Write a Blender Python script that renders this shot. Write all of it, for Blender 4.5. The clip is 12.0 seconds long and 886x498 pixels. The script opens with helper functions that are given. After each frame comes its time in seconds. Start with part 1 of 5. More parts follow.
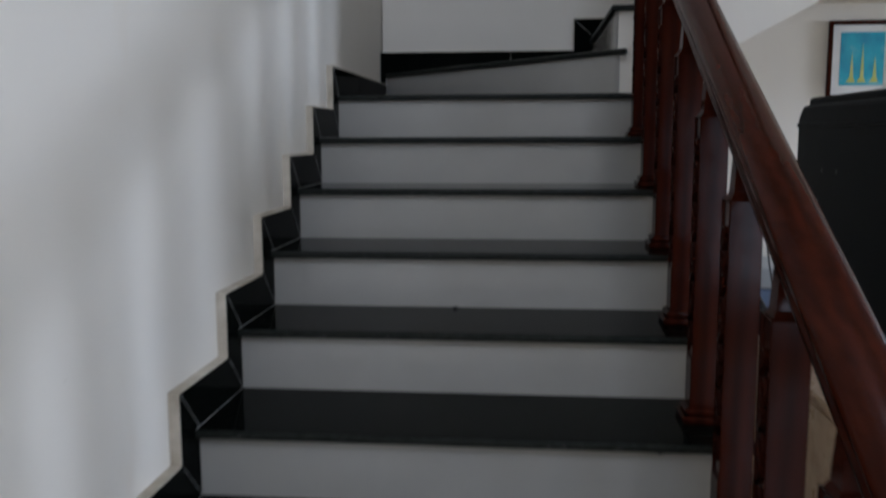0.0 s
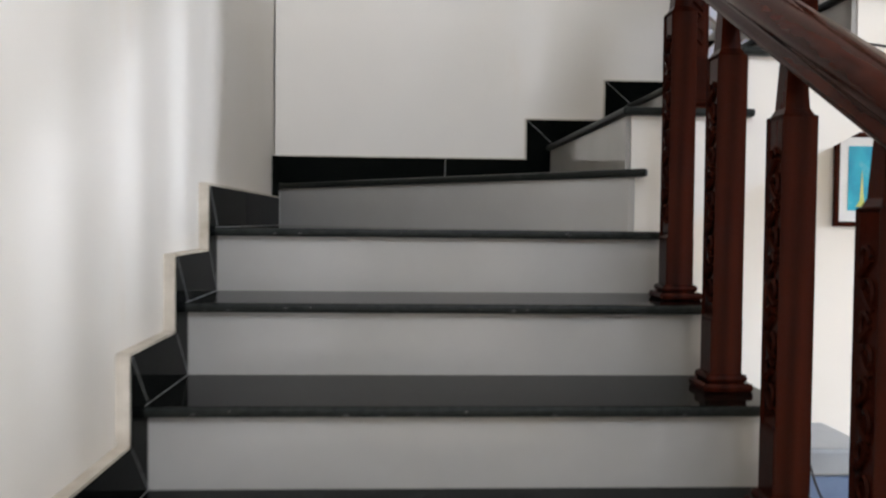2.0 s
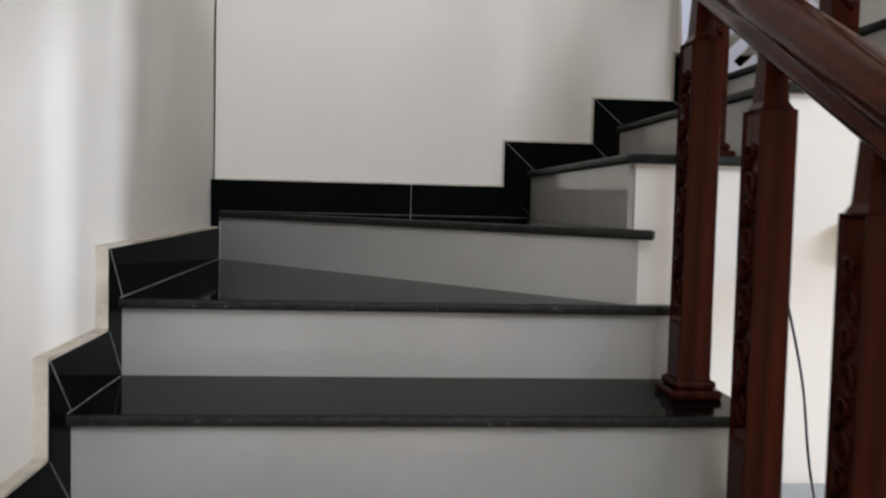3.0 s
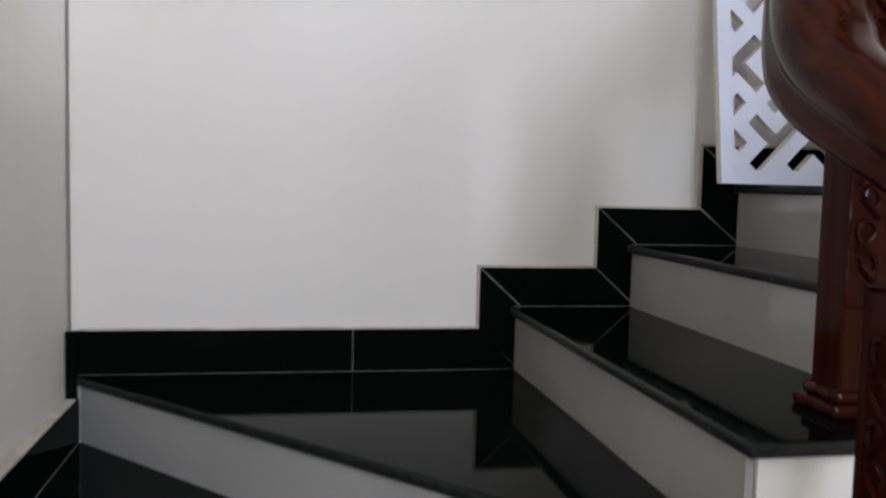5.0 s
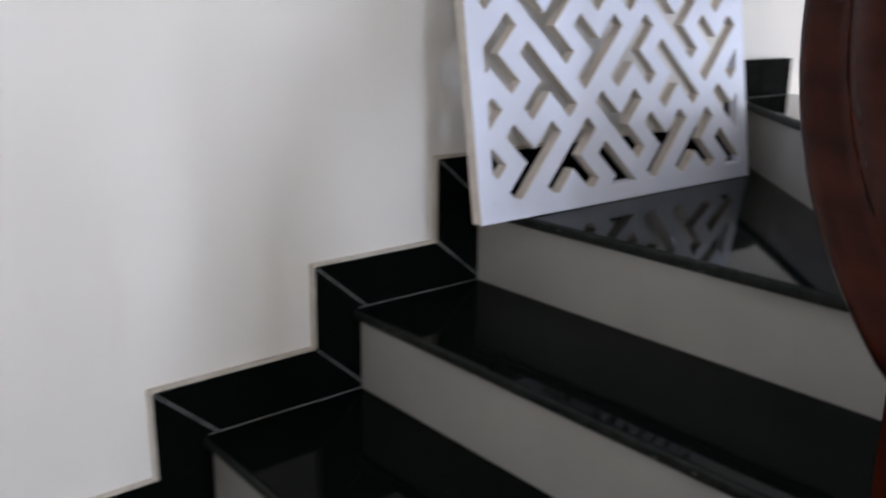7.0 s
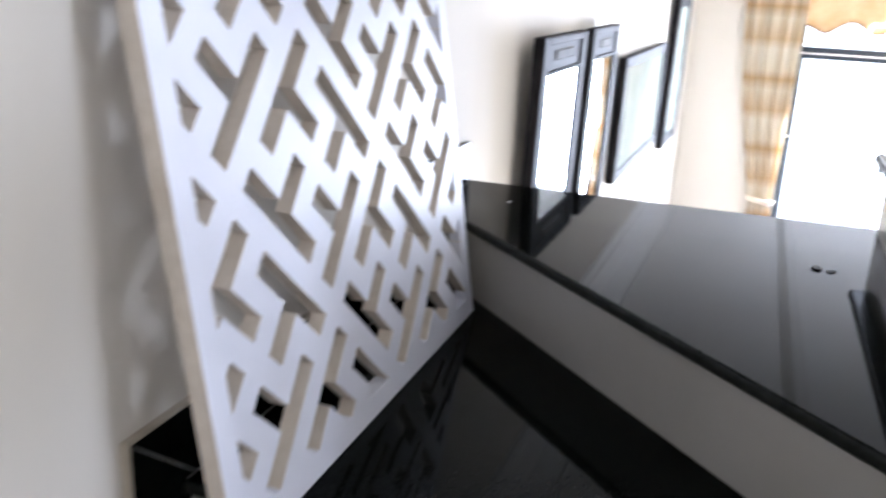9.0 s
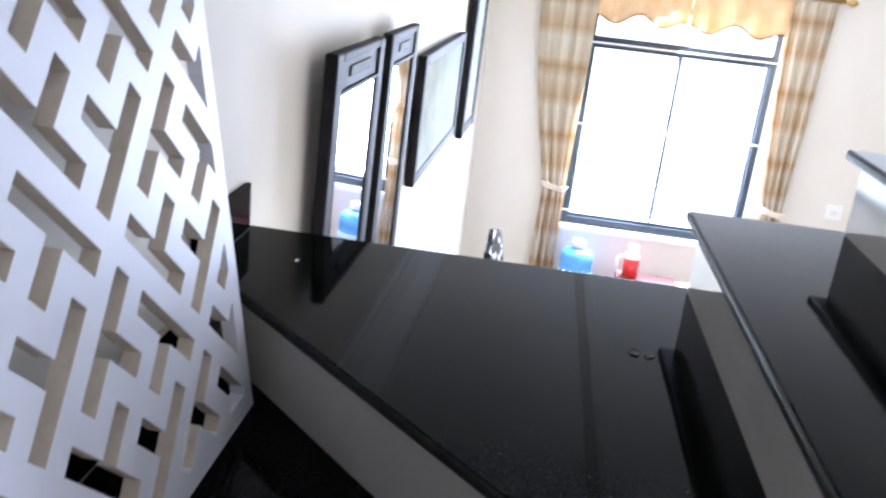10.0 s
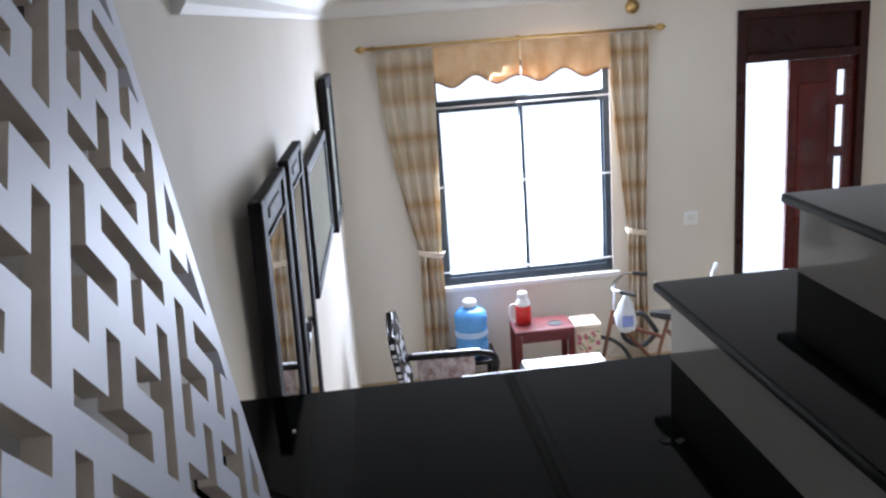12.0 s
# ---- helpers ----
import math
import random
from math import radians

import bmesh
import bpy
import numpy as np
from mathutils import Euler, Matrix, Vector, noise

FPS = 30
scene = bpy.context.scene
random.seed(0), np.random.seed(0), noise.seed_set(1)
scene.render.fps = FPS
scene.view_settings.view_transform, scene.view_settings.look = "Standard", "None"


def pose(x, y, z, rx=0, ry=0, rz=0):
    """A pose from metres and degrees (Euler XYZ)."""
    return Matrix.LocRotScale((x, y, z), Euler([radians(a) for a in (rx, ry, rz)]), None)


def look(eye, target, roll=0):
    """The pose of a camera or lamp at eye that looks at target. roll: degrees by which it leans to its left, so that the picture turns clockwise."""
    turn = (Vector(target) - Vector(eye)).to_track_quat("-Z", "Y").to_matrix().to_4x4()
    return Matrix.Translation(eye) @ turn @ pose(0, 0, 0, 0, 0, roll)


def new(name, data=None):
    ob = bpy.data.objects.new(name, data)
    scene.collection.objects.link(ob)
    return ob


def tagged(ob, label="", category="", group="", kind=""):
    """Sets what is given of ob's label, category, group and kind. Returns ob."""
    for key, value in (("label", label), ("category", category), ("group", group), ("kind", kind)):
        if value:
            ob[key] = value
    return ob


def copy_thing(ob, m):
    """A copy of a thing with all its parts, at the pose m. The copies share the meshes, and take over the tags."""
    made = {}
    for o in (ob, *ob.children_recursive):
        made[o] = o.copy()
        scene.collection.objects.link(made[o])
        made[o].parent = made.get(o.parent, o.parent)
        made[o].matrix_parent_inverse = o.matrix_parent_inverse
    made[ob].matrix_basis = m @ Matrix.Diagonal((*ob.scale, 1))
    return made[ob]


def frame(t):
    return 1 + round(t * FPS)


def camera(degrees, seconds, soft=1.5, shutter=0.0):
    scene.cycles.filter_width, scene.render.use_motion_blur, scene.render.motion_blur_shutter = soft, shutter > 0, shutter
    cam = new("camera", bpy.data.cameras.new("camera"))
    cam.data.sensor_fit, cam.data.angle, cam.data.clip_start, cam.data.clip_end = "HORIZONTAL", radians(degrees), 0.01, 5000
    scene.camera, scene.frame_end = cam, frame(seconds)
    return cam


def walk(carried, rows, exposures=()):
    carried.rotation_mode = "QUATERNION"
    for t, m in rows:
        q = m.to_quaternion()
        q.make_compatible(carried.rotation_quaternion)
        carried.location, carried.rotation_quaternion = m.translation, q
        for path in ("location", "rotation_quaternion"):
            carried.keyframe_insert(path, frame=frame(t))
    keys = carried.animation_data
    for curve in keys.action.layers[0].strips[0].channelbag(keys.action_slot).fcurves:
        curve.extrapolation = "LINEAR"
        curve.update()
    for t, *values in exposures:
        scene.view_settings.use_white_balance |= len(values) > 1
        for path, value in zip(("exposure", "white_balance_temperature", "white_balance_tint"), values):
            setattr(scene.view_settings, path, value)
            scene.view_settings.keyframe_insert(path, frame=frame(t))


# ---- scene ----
cam = camera(54.0, 12.0, soft=2.2, shutter=0.5)
PATH = [
    (0, (0.76, -4.581, 0.821), (0.567, -2.607, 0.562), -0.2),
    (0.5, (0.701, -4.29, 0.828), (0.578, -2.297, 0.727), -0.6),
    (1, (0.568, -3.995, 0.839), (0.571, -1.996, 0.801), -0.4),
    (1.5, (0.523, -3.693, 0.899), (0.569, -1.694, 0.841), -0.1),
    (2, (0.482, -3.44, 1.0), (0.586, -1.444, 0.936), 0.6),
    (2.5, (0.48, -3.21, 1.098), (0.69, -1.223, 0.999), 1.2),
    (3, (0.52, -3.012, 1.191), (0.693, -1.023, 1.082), 1.4),
    (3.5, (0.495, -2.799, 1.251), (0.652, -0.807, 1.174), 1.8),
    (5.5, (0.504, -1.934, 1.692), (0.99, -0.003, 1.511), 0.9),
    (6, (0.581, -1.7, 1.718), (1.213, 0.185, 1.505), 0.3),
    (6.5, (0.567, -1.506, 1.83), (1.41, 0.276, 1.493), 0.2),
    (7, (0.522, -1.31, 2.002), (1.752, 0.179, 1.481), 0.5),
    (8.8, (0.774, -0.682, 2.283), (2.526, 0.062, 1.667), 3.1),
    (9, (0.84, -0.646, 2.281), (2.643, -0.025, 1.678), 2.6),
    (9.5, (1.058, -0.584, 2.319), (2.928, -0.253, 1.69), 3.8),
    (10, (1.143, -0.578, 2.405), (3.025, -0.414, 1.747), 6.5),
    (10.5, (1.161, -0.571, 2.439), (3.044, -0.527, 1.768), 4.6),
    (11, (1.14, -0.483, 2.463), (3.03, -0.591, 1.82), 1.4),
    (11.5, (1.15, -0.348, 2.501), (3.057, -0.547, 1.931), -1.4),
    (12, (1.198, -0.334, 2.518), (3.124, -0.499, 2.003), -4.3),
]
walk(cam, [(t, look(eye, target, roll)) for t, eye, target, roll in PATH],
     exposures=[(0.0, -1.20, 5700, 8), (0.5, -0.70, 5950, 9), (1.0, -0.36, 6100, 9.5), (1.5, -0.28, 6150, 9.5), (2.0, -0.02, 6200, 9.5), (2.5, -0.04, 6200, 9.5), (3.5, 0.0, 6150, 9.5), (5.5, 0.10, 5850, 11.5),
                (7.0, 0.22, 5800, 11.5), (9.0, 0.36, 5900, 12), (9.5, 0.30, 5650, 12), (10.0, 0.07, 5650, 12), (10.5, -0.24, 5650, 11.5), (12.0, -1.26, 5850, 11)])

# ---------------------------------------------------------------- sizes (metres)
H = 0.163            # riser
G1 = 0.310           # going of the lower flight
FLOOR = -3 * H       # living-room floor
N6 = -1.203          # nose of the sixth step, lower flight
N8, N9, N10 = 1.067, 1.378, 1.672   # noses of the short flight along the back wall
N12 = -0.908         # first nose of the upper flight
G3 = 0.272
WELL = -1.165        # open edge of the short flight
X_IN, X_OUT = 1.70, 2.865  # upper flight
XWIN = 7.90          # window wall
YREAR = -7.2
CEIL = 2.73
TOP = 5.4

# ---------------------------------------------------------------- daylight
world = bpy.data.worlds.new("world")
scene.world = world
world.use_nodes = True
wn, wl = world.node_tree.nodes, world.node_tree.links
sky = wn.new("ShaderNodeTexSky")
sky.sky_type = "NISHITA"
sky.sun_disc = False
sky.sun_elevation, sky.sun_rotation = radians(50), radians(60)
wl.new(sky.outputs[0], wn["Background"].inputs[0])
wn["Background"].inputs[1].default_value = 0.12


def sky_panel(name, m, w, h, power, colour=(1, 0.97, 0.93)):
    """Daylight that comes in at an opening."""
    d = bpy.data.lights.new(name, "AREA")
    d.shape, d.size, d.size_y, d.energy, d.color = "RECTANGLE", w, h, power, colour
    ob = new(name, d)
    ob.matrix_world = m
    return ob


sun = bpy.data.lights.new("sun", "SUN")
sun.energy, sun.angle, sun.color = 1.0, radians(12), (1.0, 0.95, 0.88)
sun_ob = new("sun", sun)
sun_ob.matrix_world = look((12, -10, 14), (6, -3, 0))
DAY = (0.90, 0.955, 1.08)
sky_panel("window_daylight", look((XWIN + 0.16, -1.58, 1.30), (4.0, -2.8, 0.2)), 1.35, 1.7, 500, DAY)
sky_panel("door_daylight", look((XWIN + 0.20, -3.60, 0.75), (0, -3.6, 0.6)), 0.62, 2.3, 62, DAY)
sky_panel("entrance_daylight", look((2.40, YREAR - 0.12, 0.40), (1.6, 0, 0.4)), 0.36, 1.3, 36, DAY)
# fill lamp added high in the south wall to brighten the stairwell
sky_panel("stair_fill_daylight", look((1.35, YREAR - 0.10, 4.15), (0.65, 0, 1.9)), 1.45, 1.7, 182, DAY)


# ---------------------------------------------------------------- materials
def material(name, build, rough=0.5, metal=0.0, coat=0.0, spec=0.5):
    m = bpy.data.materials.new(name)
    m.use_nodes = True
    t = m.node_tree
    p = t.nodes["Principled BSDF"]
    p.inputs["Roughness"].default_value = rough
    p.inputs["Metallic"].default_value = metal
    p.inputs["Coat Weight"].default_value = coat
    p.inputs["Coat Roughness"].default_value = 0.06
    p.inputs["Specular IOR Level"].default_value = spec
    if isinstance(build, tuple):
        p.inputs["Base Color"].default_value = (*build, 1)
    else:
        build(t, p)
    return m


def node(t, kind, **ins):
    n = t.nodes.new(kind)
    for k, v in ins.items():
        n.inputs[k].default_value = v
    return n


def ramp(t, src, stops):
    r = t.nodes.new("ShaderNodeValToRGB")
    e = r.color_ramp.elements
    e[0].position, e[0].color = stops[0][0], (*stops[0][1], 1)
    e[1].position, e[1].color = stops[-1][0], (*stops[-1][1], 1)
    for pos, col in stops[1:-1]:
        x = e.new(pos)
        x.color = (*col, 1)
    t.links.new(src, r.inputs[0])
    return r


def coords(t, scale=(1, 1, 1)):
    c = t.nodes.new("ShaderNodeTexCoord")
    m = t.nodes.new("ShaderNodeMapping")
    m.inputs["Scale"].default_value = scale
    t.links.new(c.outputs["Object"], m.inputs[0])
    return m.outputs[0]


def noise_tex(t, vec, scale, detail=4, rough=0.6):
    n = node(t, "ShaderNodeTexNoise", Scale=scale, Detail=detail, Roughness=rough)
    t.links.new(vec, n.inputs["Vector"])
    return n


def bump(t, p, src, strength, dist=0.002):
    b = node(t, "ShaderNodeBump", Strength=strength, Distance=dist)
    t.links.new(src, b.inputs["Height"])
    t.links.new(b.outputs[0], p.inputs["Normal"])


def mottled(c1, c2, scale, fine=0.0, bump_s=0.0, stretch=(1, 1, 1), rough_var=None):
    def build(t, p):
        v = coords(t, stretch)
        n = noise_tex(t, v, scale)
        r = ramp(t, n.outputs[0], [(0.3, c1), (0.7, c2)])
        t.links.new(r.outputs[0], p.inputs["Base Color"])
        f = noise_tex(t, v, fine or scale * 12)
        if bump_s:
            bump(t, p, f.outputs[0], bump_s)
        if rough_var:
            q = node(t, "ShaderNodeMapRange")
            q.inputs["To Min"].default_value, q.inputs["To Max"].default_value = rough_var
            t.links.new(n.outputs[0], q.inputs[0])
            t.links.new(q.outputs[0], p.inputs["Roughness"])
    return build


def wall_paint(t, p):
    v = coords(t)
    big = noise_tex(t, v, 1.1, 3)
    r = ramp(t, big.outputs[0], [(0.3, (0.705, 0.657, 0.582)), (0.75, (0.748, 0.705, 0.635))])
    # faint rubbed marks and yellowed stains
    st = noise_tex(t, coords(t, (1.6, 1.6, 0.5)), 2.2, 5)
    s = ramp(t, st.outputs[0], [(0.60, (1, 1, 1)), (0.78, (0.92, 0.86, 0.78))])
    mul = t.nodes.new("ShaderNodeMix")
    mul.data_type, mul.blend_type = "RGBA", "MULTIPLY"
    mul.inputs[0].default_value = 0.55
    t.links.new(r.outputs[0], mul.inputs[6])
    t.links.new(s.outputs[0], mul.inputs[7])
    sp = node(t, "ShaderNodeTexVoronoi", Scale=2.6)
    t.links.new(v, sp.inputs["Vector"])
    dots = ramp(t, sp.outputs["Distance"], [(0.012, (0.55, 0.53, 0.5)), (0.022, (1, 1, 1))])
    mul2 = t.nodes.new("ShaderNodeMix")
    mul2.data_type, mul2.blend_type = "RGBA", "MULTIPLY"
    mul2.inputs[0].default_value = 0.5
    t.links.new(mul.outputs[2], mul2.inputs[6])
    t.links.new(dots.outputs[0], mul2.inputs[7])
    t.links.new(mul2.outputs[2], p.inputs["Base Color"])
    f = noise_tex(t, v, 9, 6, 0.65)
    bump(t, p, f.outputs[0], 0.25, 0.004)


def granite(t, p):
    v = coords(t)
    n = noise_tex(t, v, 160, 2)
    r = ramp(t, n.outputs[0], [(0.35, (0.0016, 0.0021, 0.0017)), (0.62, (0.0042, 0.0051, 0.0041)), (0.82, (0.0058, 0.0068, 0.0055))])
    t.links.new(r.outputs[0], p.inputs["Base Color"])
    d0 = noise_tex(t, coords(t, (1, 1, 1)), 3.0, 5)
    d1 = noise_tex(t, coords(t, (0.8, 9, 1)), 1.6, 4)
    d = t.nodes.new("ShaderNodeMath")
    d.operation = "MULTIPLY"
    t.links.new(d0.outputs[0], d.inputs[0])
    t.links.new(d1.outputs[0], d.inputs[1])
    q = node(t, "ShaderNodeMapRange")
    q.inputs["To Min"].default_value, q.inputs["To Max"].default_value = 0.012, 0.15
    t.links.new(d.outputs[0], q.inputs[0])
    t.links.new(q.outputs[0], p.inputs["Roughness"])
    # faint unevenness of the polish, so that reflections waver
    bump(t, p, noise_tex(t, coords(t), 6, 3).outputs[0], 0.05, 0.004)


def riser_tile(t, p):
    v = coords(t)
    n = noise_tex(t, v, 2.5, 5)
    r = ramp(t, n.outputs[0], [(0.3, (0.335, 0.316, 0.286)), (0.7, (0.385, 0.365, 0.333))])
    t.links.new(r.outputs[0], p.inputs["Base Color"])
    q = node(t, "ShaderNodeMapRange")
    q.inputs["To Min"].default_value, q.inputs["To Max"].default_value = 0.05, 0.13
    t.links.new(n.outputs[0], q.inputs[0])
    t.links.new(q.outputs[0], p.inputs["Roughness"])
    bump(t, p, noise_tex(t, v, 5, 2).outputs[0], 0.06, 0.004)


def wood(dark, light, stretch=(15, 15, 1.3)):
    def build(t, p):
        v = coords(t, stretch)
        n = noise_tex(t, v, 1.3, 6, 0.65)
        w = node(t, "ShaderNodeTexWave", Scale=0.5, Distortion=7.0, Detail=3.0)
        t.links.new(v, w.inputs["Vector"])
        mx = t.nodes.new("ShaderNodeMix")
        mx.data_type = "FLOAT"
        mx.inputs[0].default_value = 0.22
        t.links.new(n.outputs[0], mx.inputs[2])
        t.links.new(w.outputs["Fac"], mx.inputs[3])
        r = ramp(t, mx.outputs[0], [(0.25, dark), (0.75, light)])
        t.links.new(r.outputs[0], p.inputs["Base Color"])
        bump(t, p, noise_tex(t, coords(t), 14, 3).outputs[0], 0.10, 0.004)
        # lacquer rubbed dull in patches
        q = node(t, "ShaderNodeMapRange")
        q.inputs["From Min"].default_value, q.inputs["From Max"].default_value = 0.35, 0.7
        base = p.inputs["Roughness"].default_value
        q.inputs["To Min"].default_value, q.inputs["To Max"].default_value = base * 0.6, base * 1.7
        t.links.new(noise_tex(t, coords(t), 7, 4).outputs[0], q.inputs[0])
        t.links.new(q.outputs[0], p.inputs["Roughness"])
    return build


def plaid(t, p):
    v = coords(t)
    sep = t.nodes.new("ShaderNodeSeparateXYZ")
    t.links.new(v, sep.inputs[0])

    def bands(src, scale, stops):
        m = node(t, "ShaderNodeMath")
        m.operation = "MULTIPLY"
        m.inputs[1].default_value = scale
        t.links.new(src, m.inputs[0])
        f = node(t, "ShaderNodeMath")
        f.operation = "FRACT"
        t.links.new(m.outputs[0], f.inputs[0])
        return ramp(t, f.outputs[0], stops)
    a = bands(sep.outputs[2], 1 / 0.52, [(0.0, (0.74, 0.68, 0.57)), (0.16, (0.55, 0.38, 0.21)), (0.28, (0.74, 0.67, 0.55)),
                                         (0.58, (0.80, 0.75, 0.66)), (0.72, (0.62, 0.47, 0.30)), (1.0, (0.74, 0.68, 0.57))])
    b = bands(sep.outputs[1], 1 / 0.17, [(0.0, (1, 1, 1)), (0.3, (0.82, 0.74, 0.62)), (0.6, (1, 0.98, 0.94)), (1.0, (0.9, 0.85, 0.75))])
    mx = t.nodes.new("ShaderNodeMix")
    mx.data_type, mx.blend_type = "RGBA", "MULTIPLY"
    mx.inputs[0].default_value = 0.9
    t.links.new(a.outputs[0], mx.inputs[6])
    t.links.new(b.outputs[0], mx.inputs[7])
    t.links.new(mx.outputs[2], p.inputs["Base Color"])
    bump(t, p, noise_tex(t, v, 400, 2).outputs[0], 0.2, 0.0005)
    let_through(t, p, mx.outputs[2], 0.3)


def let_through(t, p, colour, share):
    """Thin cloth lets some daylight through."""
    tr = t.nodes.new("ShaderNodeBsdfTranslucent")
    t.links.new(colour, tr.inputs[0])
    both = t.nodes.new("ShaderNodeMixShader")
    both.inputs[0].default_value = share
    t.links.new(p.outputs[0], both.inputs[1])
    t.links.new(tr.outputs[0], both.inputs[2])
    t.links.new(both.outputs[0], t.nodes["Material Output"].inputs[0])


def valance_cloth(t, p):
    v = coords(t, (1, 1.5, 1))
    n = noise_tex(t, v, 6, 4)
    r = ramp(t, n.outputs[0], [(0.3, (0.66, 0.40, 0.19)), (0.7, (0.82, 0.60, 0.36))])
    t.links.new(r.outputs[0], p.inputs["Base Color"])
    bump(t, p, noise_tex(t, v, 300, 2).outputs[0], 0.2, 0.0005)
    let_through(t, p, r.outputs[0], 0.16)


def painting(t, p):
    v = coords(t)
    n = noise_tex(t, v, 9, 3)
    r = ramp(t, n.outputs[0], [(0.3, (0.03, 0.27, 0.42)), (0.6, (0.05, 0.42, 0.55)), (0.8, (0.25, 0.55, 0.6))])
    t.links.new(r.outputs[0], p.inputs["Base Color"])


def floor_tile(t, p):
    v = coords(t)
    b = node(t, "ShaderNodeTexBrick", Scale=1.0)
    b.offset = 0.0
    b.inputs["Brick Width"].default_value = 0.6
    b.inputs["Row Height"].default_value = 0.6
    b.inputs["Mortar Size"].default_value = 0.003
    b.inputs["Color1"].default_value = (0.60, 0.50, 0.35, 1)
    b.inputs["Color2"].default_value = (0.64, 0.54, 0.39, 1)
    b.inputs["Mortar"].default_value = (0.28, 0.22, 0.16, 1)
    t.links.new(v, b.inputs["Vector"])
    n = noise_tex(t, v, 5, 5)
    r = ramp(t, n.outputs[0], [(0.3, (0.85, 0.85, 0.85)), (0.7, (1, 1, 1))])
    mx = t.nodes.new("ShaderNodeMix")
    mx.data_type, mx.blend_type = "RGBA", "MULTIPLY"
    mx.inputs[0].default_value = 1.0
    t.links.new(b.outputs["Color"], mx.inputs[6])
    t.links.new(r.outputs[0], mx.inputs[7])
    t.links.new(mx.outputs[2], p.inputs["Base Color"])


M_WALL = material("cream_wall_paint", wall_paint, 0.75, spec=0.10)
M_CEIL = material("ceiling_paint", mottled((0.80, 0.78, 0.75), (0.84, 0.83, 0.80), 2, 60, 0.1), 0.7)
M_GRANITE = material("black_granite", granite, 0.06, spec=0.034)
M_NOSE = material("sawn_granite_edge", mottled((0.005, 0.0058, 0.0046), (0.020, 0.0215, 0.018), 45, 160, 0.4, rough_var=(0.25, 0.55)), 0.45, spec=0.13)
M_SKIRT = material("black_granite_skirting", granite, 0.06, spec=0.012)
M_RISER = material("white_riser_tile", riser_tile, 0.15)
M_GROUT = material("cream_grout", mottled((0.40, 0.345, 0.27), (0.60, 0.54, 0.45), 14, 150, 0.6), 0.85, spec=0.1)
M_GROUTL = material("pale_worn_grout", mottled((0.10, 0.10, 0.095), (0.34, 0.33, 0.31), 22, 150, 0.6), 0.8)
M_GROUTD = material("dusty_grout", mottled((0.03, 0.028, 0.025), (0.12, 0.113, 0.10), 18, 150, 0.6), 0.8)
M_WOOD = material("red_brown_lacquered_wood", wood((0.015, 0.0030, 0.0014), (0.044, 0.0088, 0.0040)), 0.12, spec=0.05)
M_RAIL = material("handrail_wood", wood((0.018, 0.0034, 0.0015), (0.048, 0.0094, 0.0038), (22, 2.5, 22)), 0.15, spec=0.09)
M_DOOR = material("mahogany_door_wood", wood((0.050, 0.005, 0.004), (0.12, 0.014, 0.009)), 0.35, spec=0.3)
M_DARKWOOD = material("dark_door_frame_wood", wood((0.014, 0.0025, 0.002), (0.04, 0.007, 0.005)), 0.4, spec=0.25)
M_LATTICE = material("white_painted_board", mottled((0.735, 0.75, 0.845), (0.785, 0.80, 0.885), 5, 120, 0.15, rough_var=(0.38, 0.55)), 0.45, spec=0.2)
M_LATEDGE = material("raw_board_edge", mottled((0.60, 0.53, 0.45), (0.72, 0.65, 0.57), 30, 200, 0.3), 0.7)
M_BLACK = material("black_plastic", mottled((0.004, 0.0055, 0.006), (0.008, 0.0095, 0.010), 8, 200, 0.05, rough_var=(0.5, 0.65)), 0.5, spec=0.05)
M_BLACKLAC = material("black_lacquer", mottled((0.006, 0.005, 0.005), (0.014, 0.011, 0.010), 6), 0.25, spec=0.2)
M_FRAME = material("black_frame_lacquer", mottled((0.010, 0.009, 0.010), (0.022, 0.020, 0.021), 9, 120, 0.1, rough_var=(0.6, 0.75)), 0.65, spec=0.08)
M_INLAY = material("dull_inlay", mottled((0.035, 0.032, 0.03), (0.075, 0.068, 0.06), 30, 120, 0.2), 0.7, spec=0.08)
M_PEARL = material("mother_of_pearl", mottled((0.55, 0.56, 0.60), (0.80, 0.80, 0.82), 40), 0.2)
M_MIRROR = material("mirror_glass", (0.86, 0.88, 0.88), 0.02, 1.0)
M_PICGLASS = material("picture_glass_print", mottled((0.30, 0.37, 0.35), (0.40, 0.47, 0.44), 6, 80), 0.06)
M_ALU = material("grey_aluminium", mottled((0.030, 0.040, 0.052), (0.048, 0.060, 0.075), 10), 0.45, 0.0, spec=0.3)
M_WHITE = material("white_paint", mottled((0.78, 0.78, 0.77), (0.84, 0.84, 0.83), 6, 120, 0.1), 0.4)
M_PLAID = material("plaid_curtain_cloth", plaid, 0.85)
M_VALANCE = material("orange_valance_cloth", valance_cloth, 0.85)
M_GOLD = material("brass", mottled((0.50, 0.33, 0.12), (0.62, 0.43, 0.18), 20), 0.3, 0.9)
M_BLUE = material("blue_bottle_plastic", mottled((0.08, 0.28, 0.66), (0.16, 0.42, 0.80), 4), 0.15)
M_BLUELIGHT = material("pale_label", mottled((0.35, 0.55, 0.85), (0.6, 0.72, 0.92), 14), 0.4)
M_REDTHERMOS = material("red_plastic", mottled((0.55, 0.02, 0.02), (0.68, 0.05, 0.04), 8), 0.3)
M_STOOL = material("red_painted_wood", mottled((0.080, 0.011, 0.011), (0.135, 0.020, 0.018), 6, 80, 0.2), 0.45, spec=0.25)
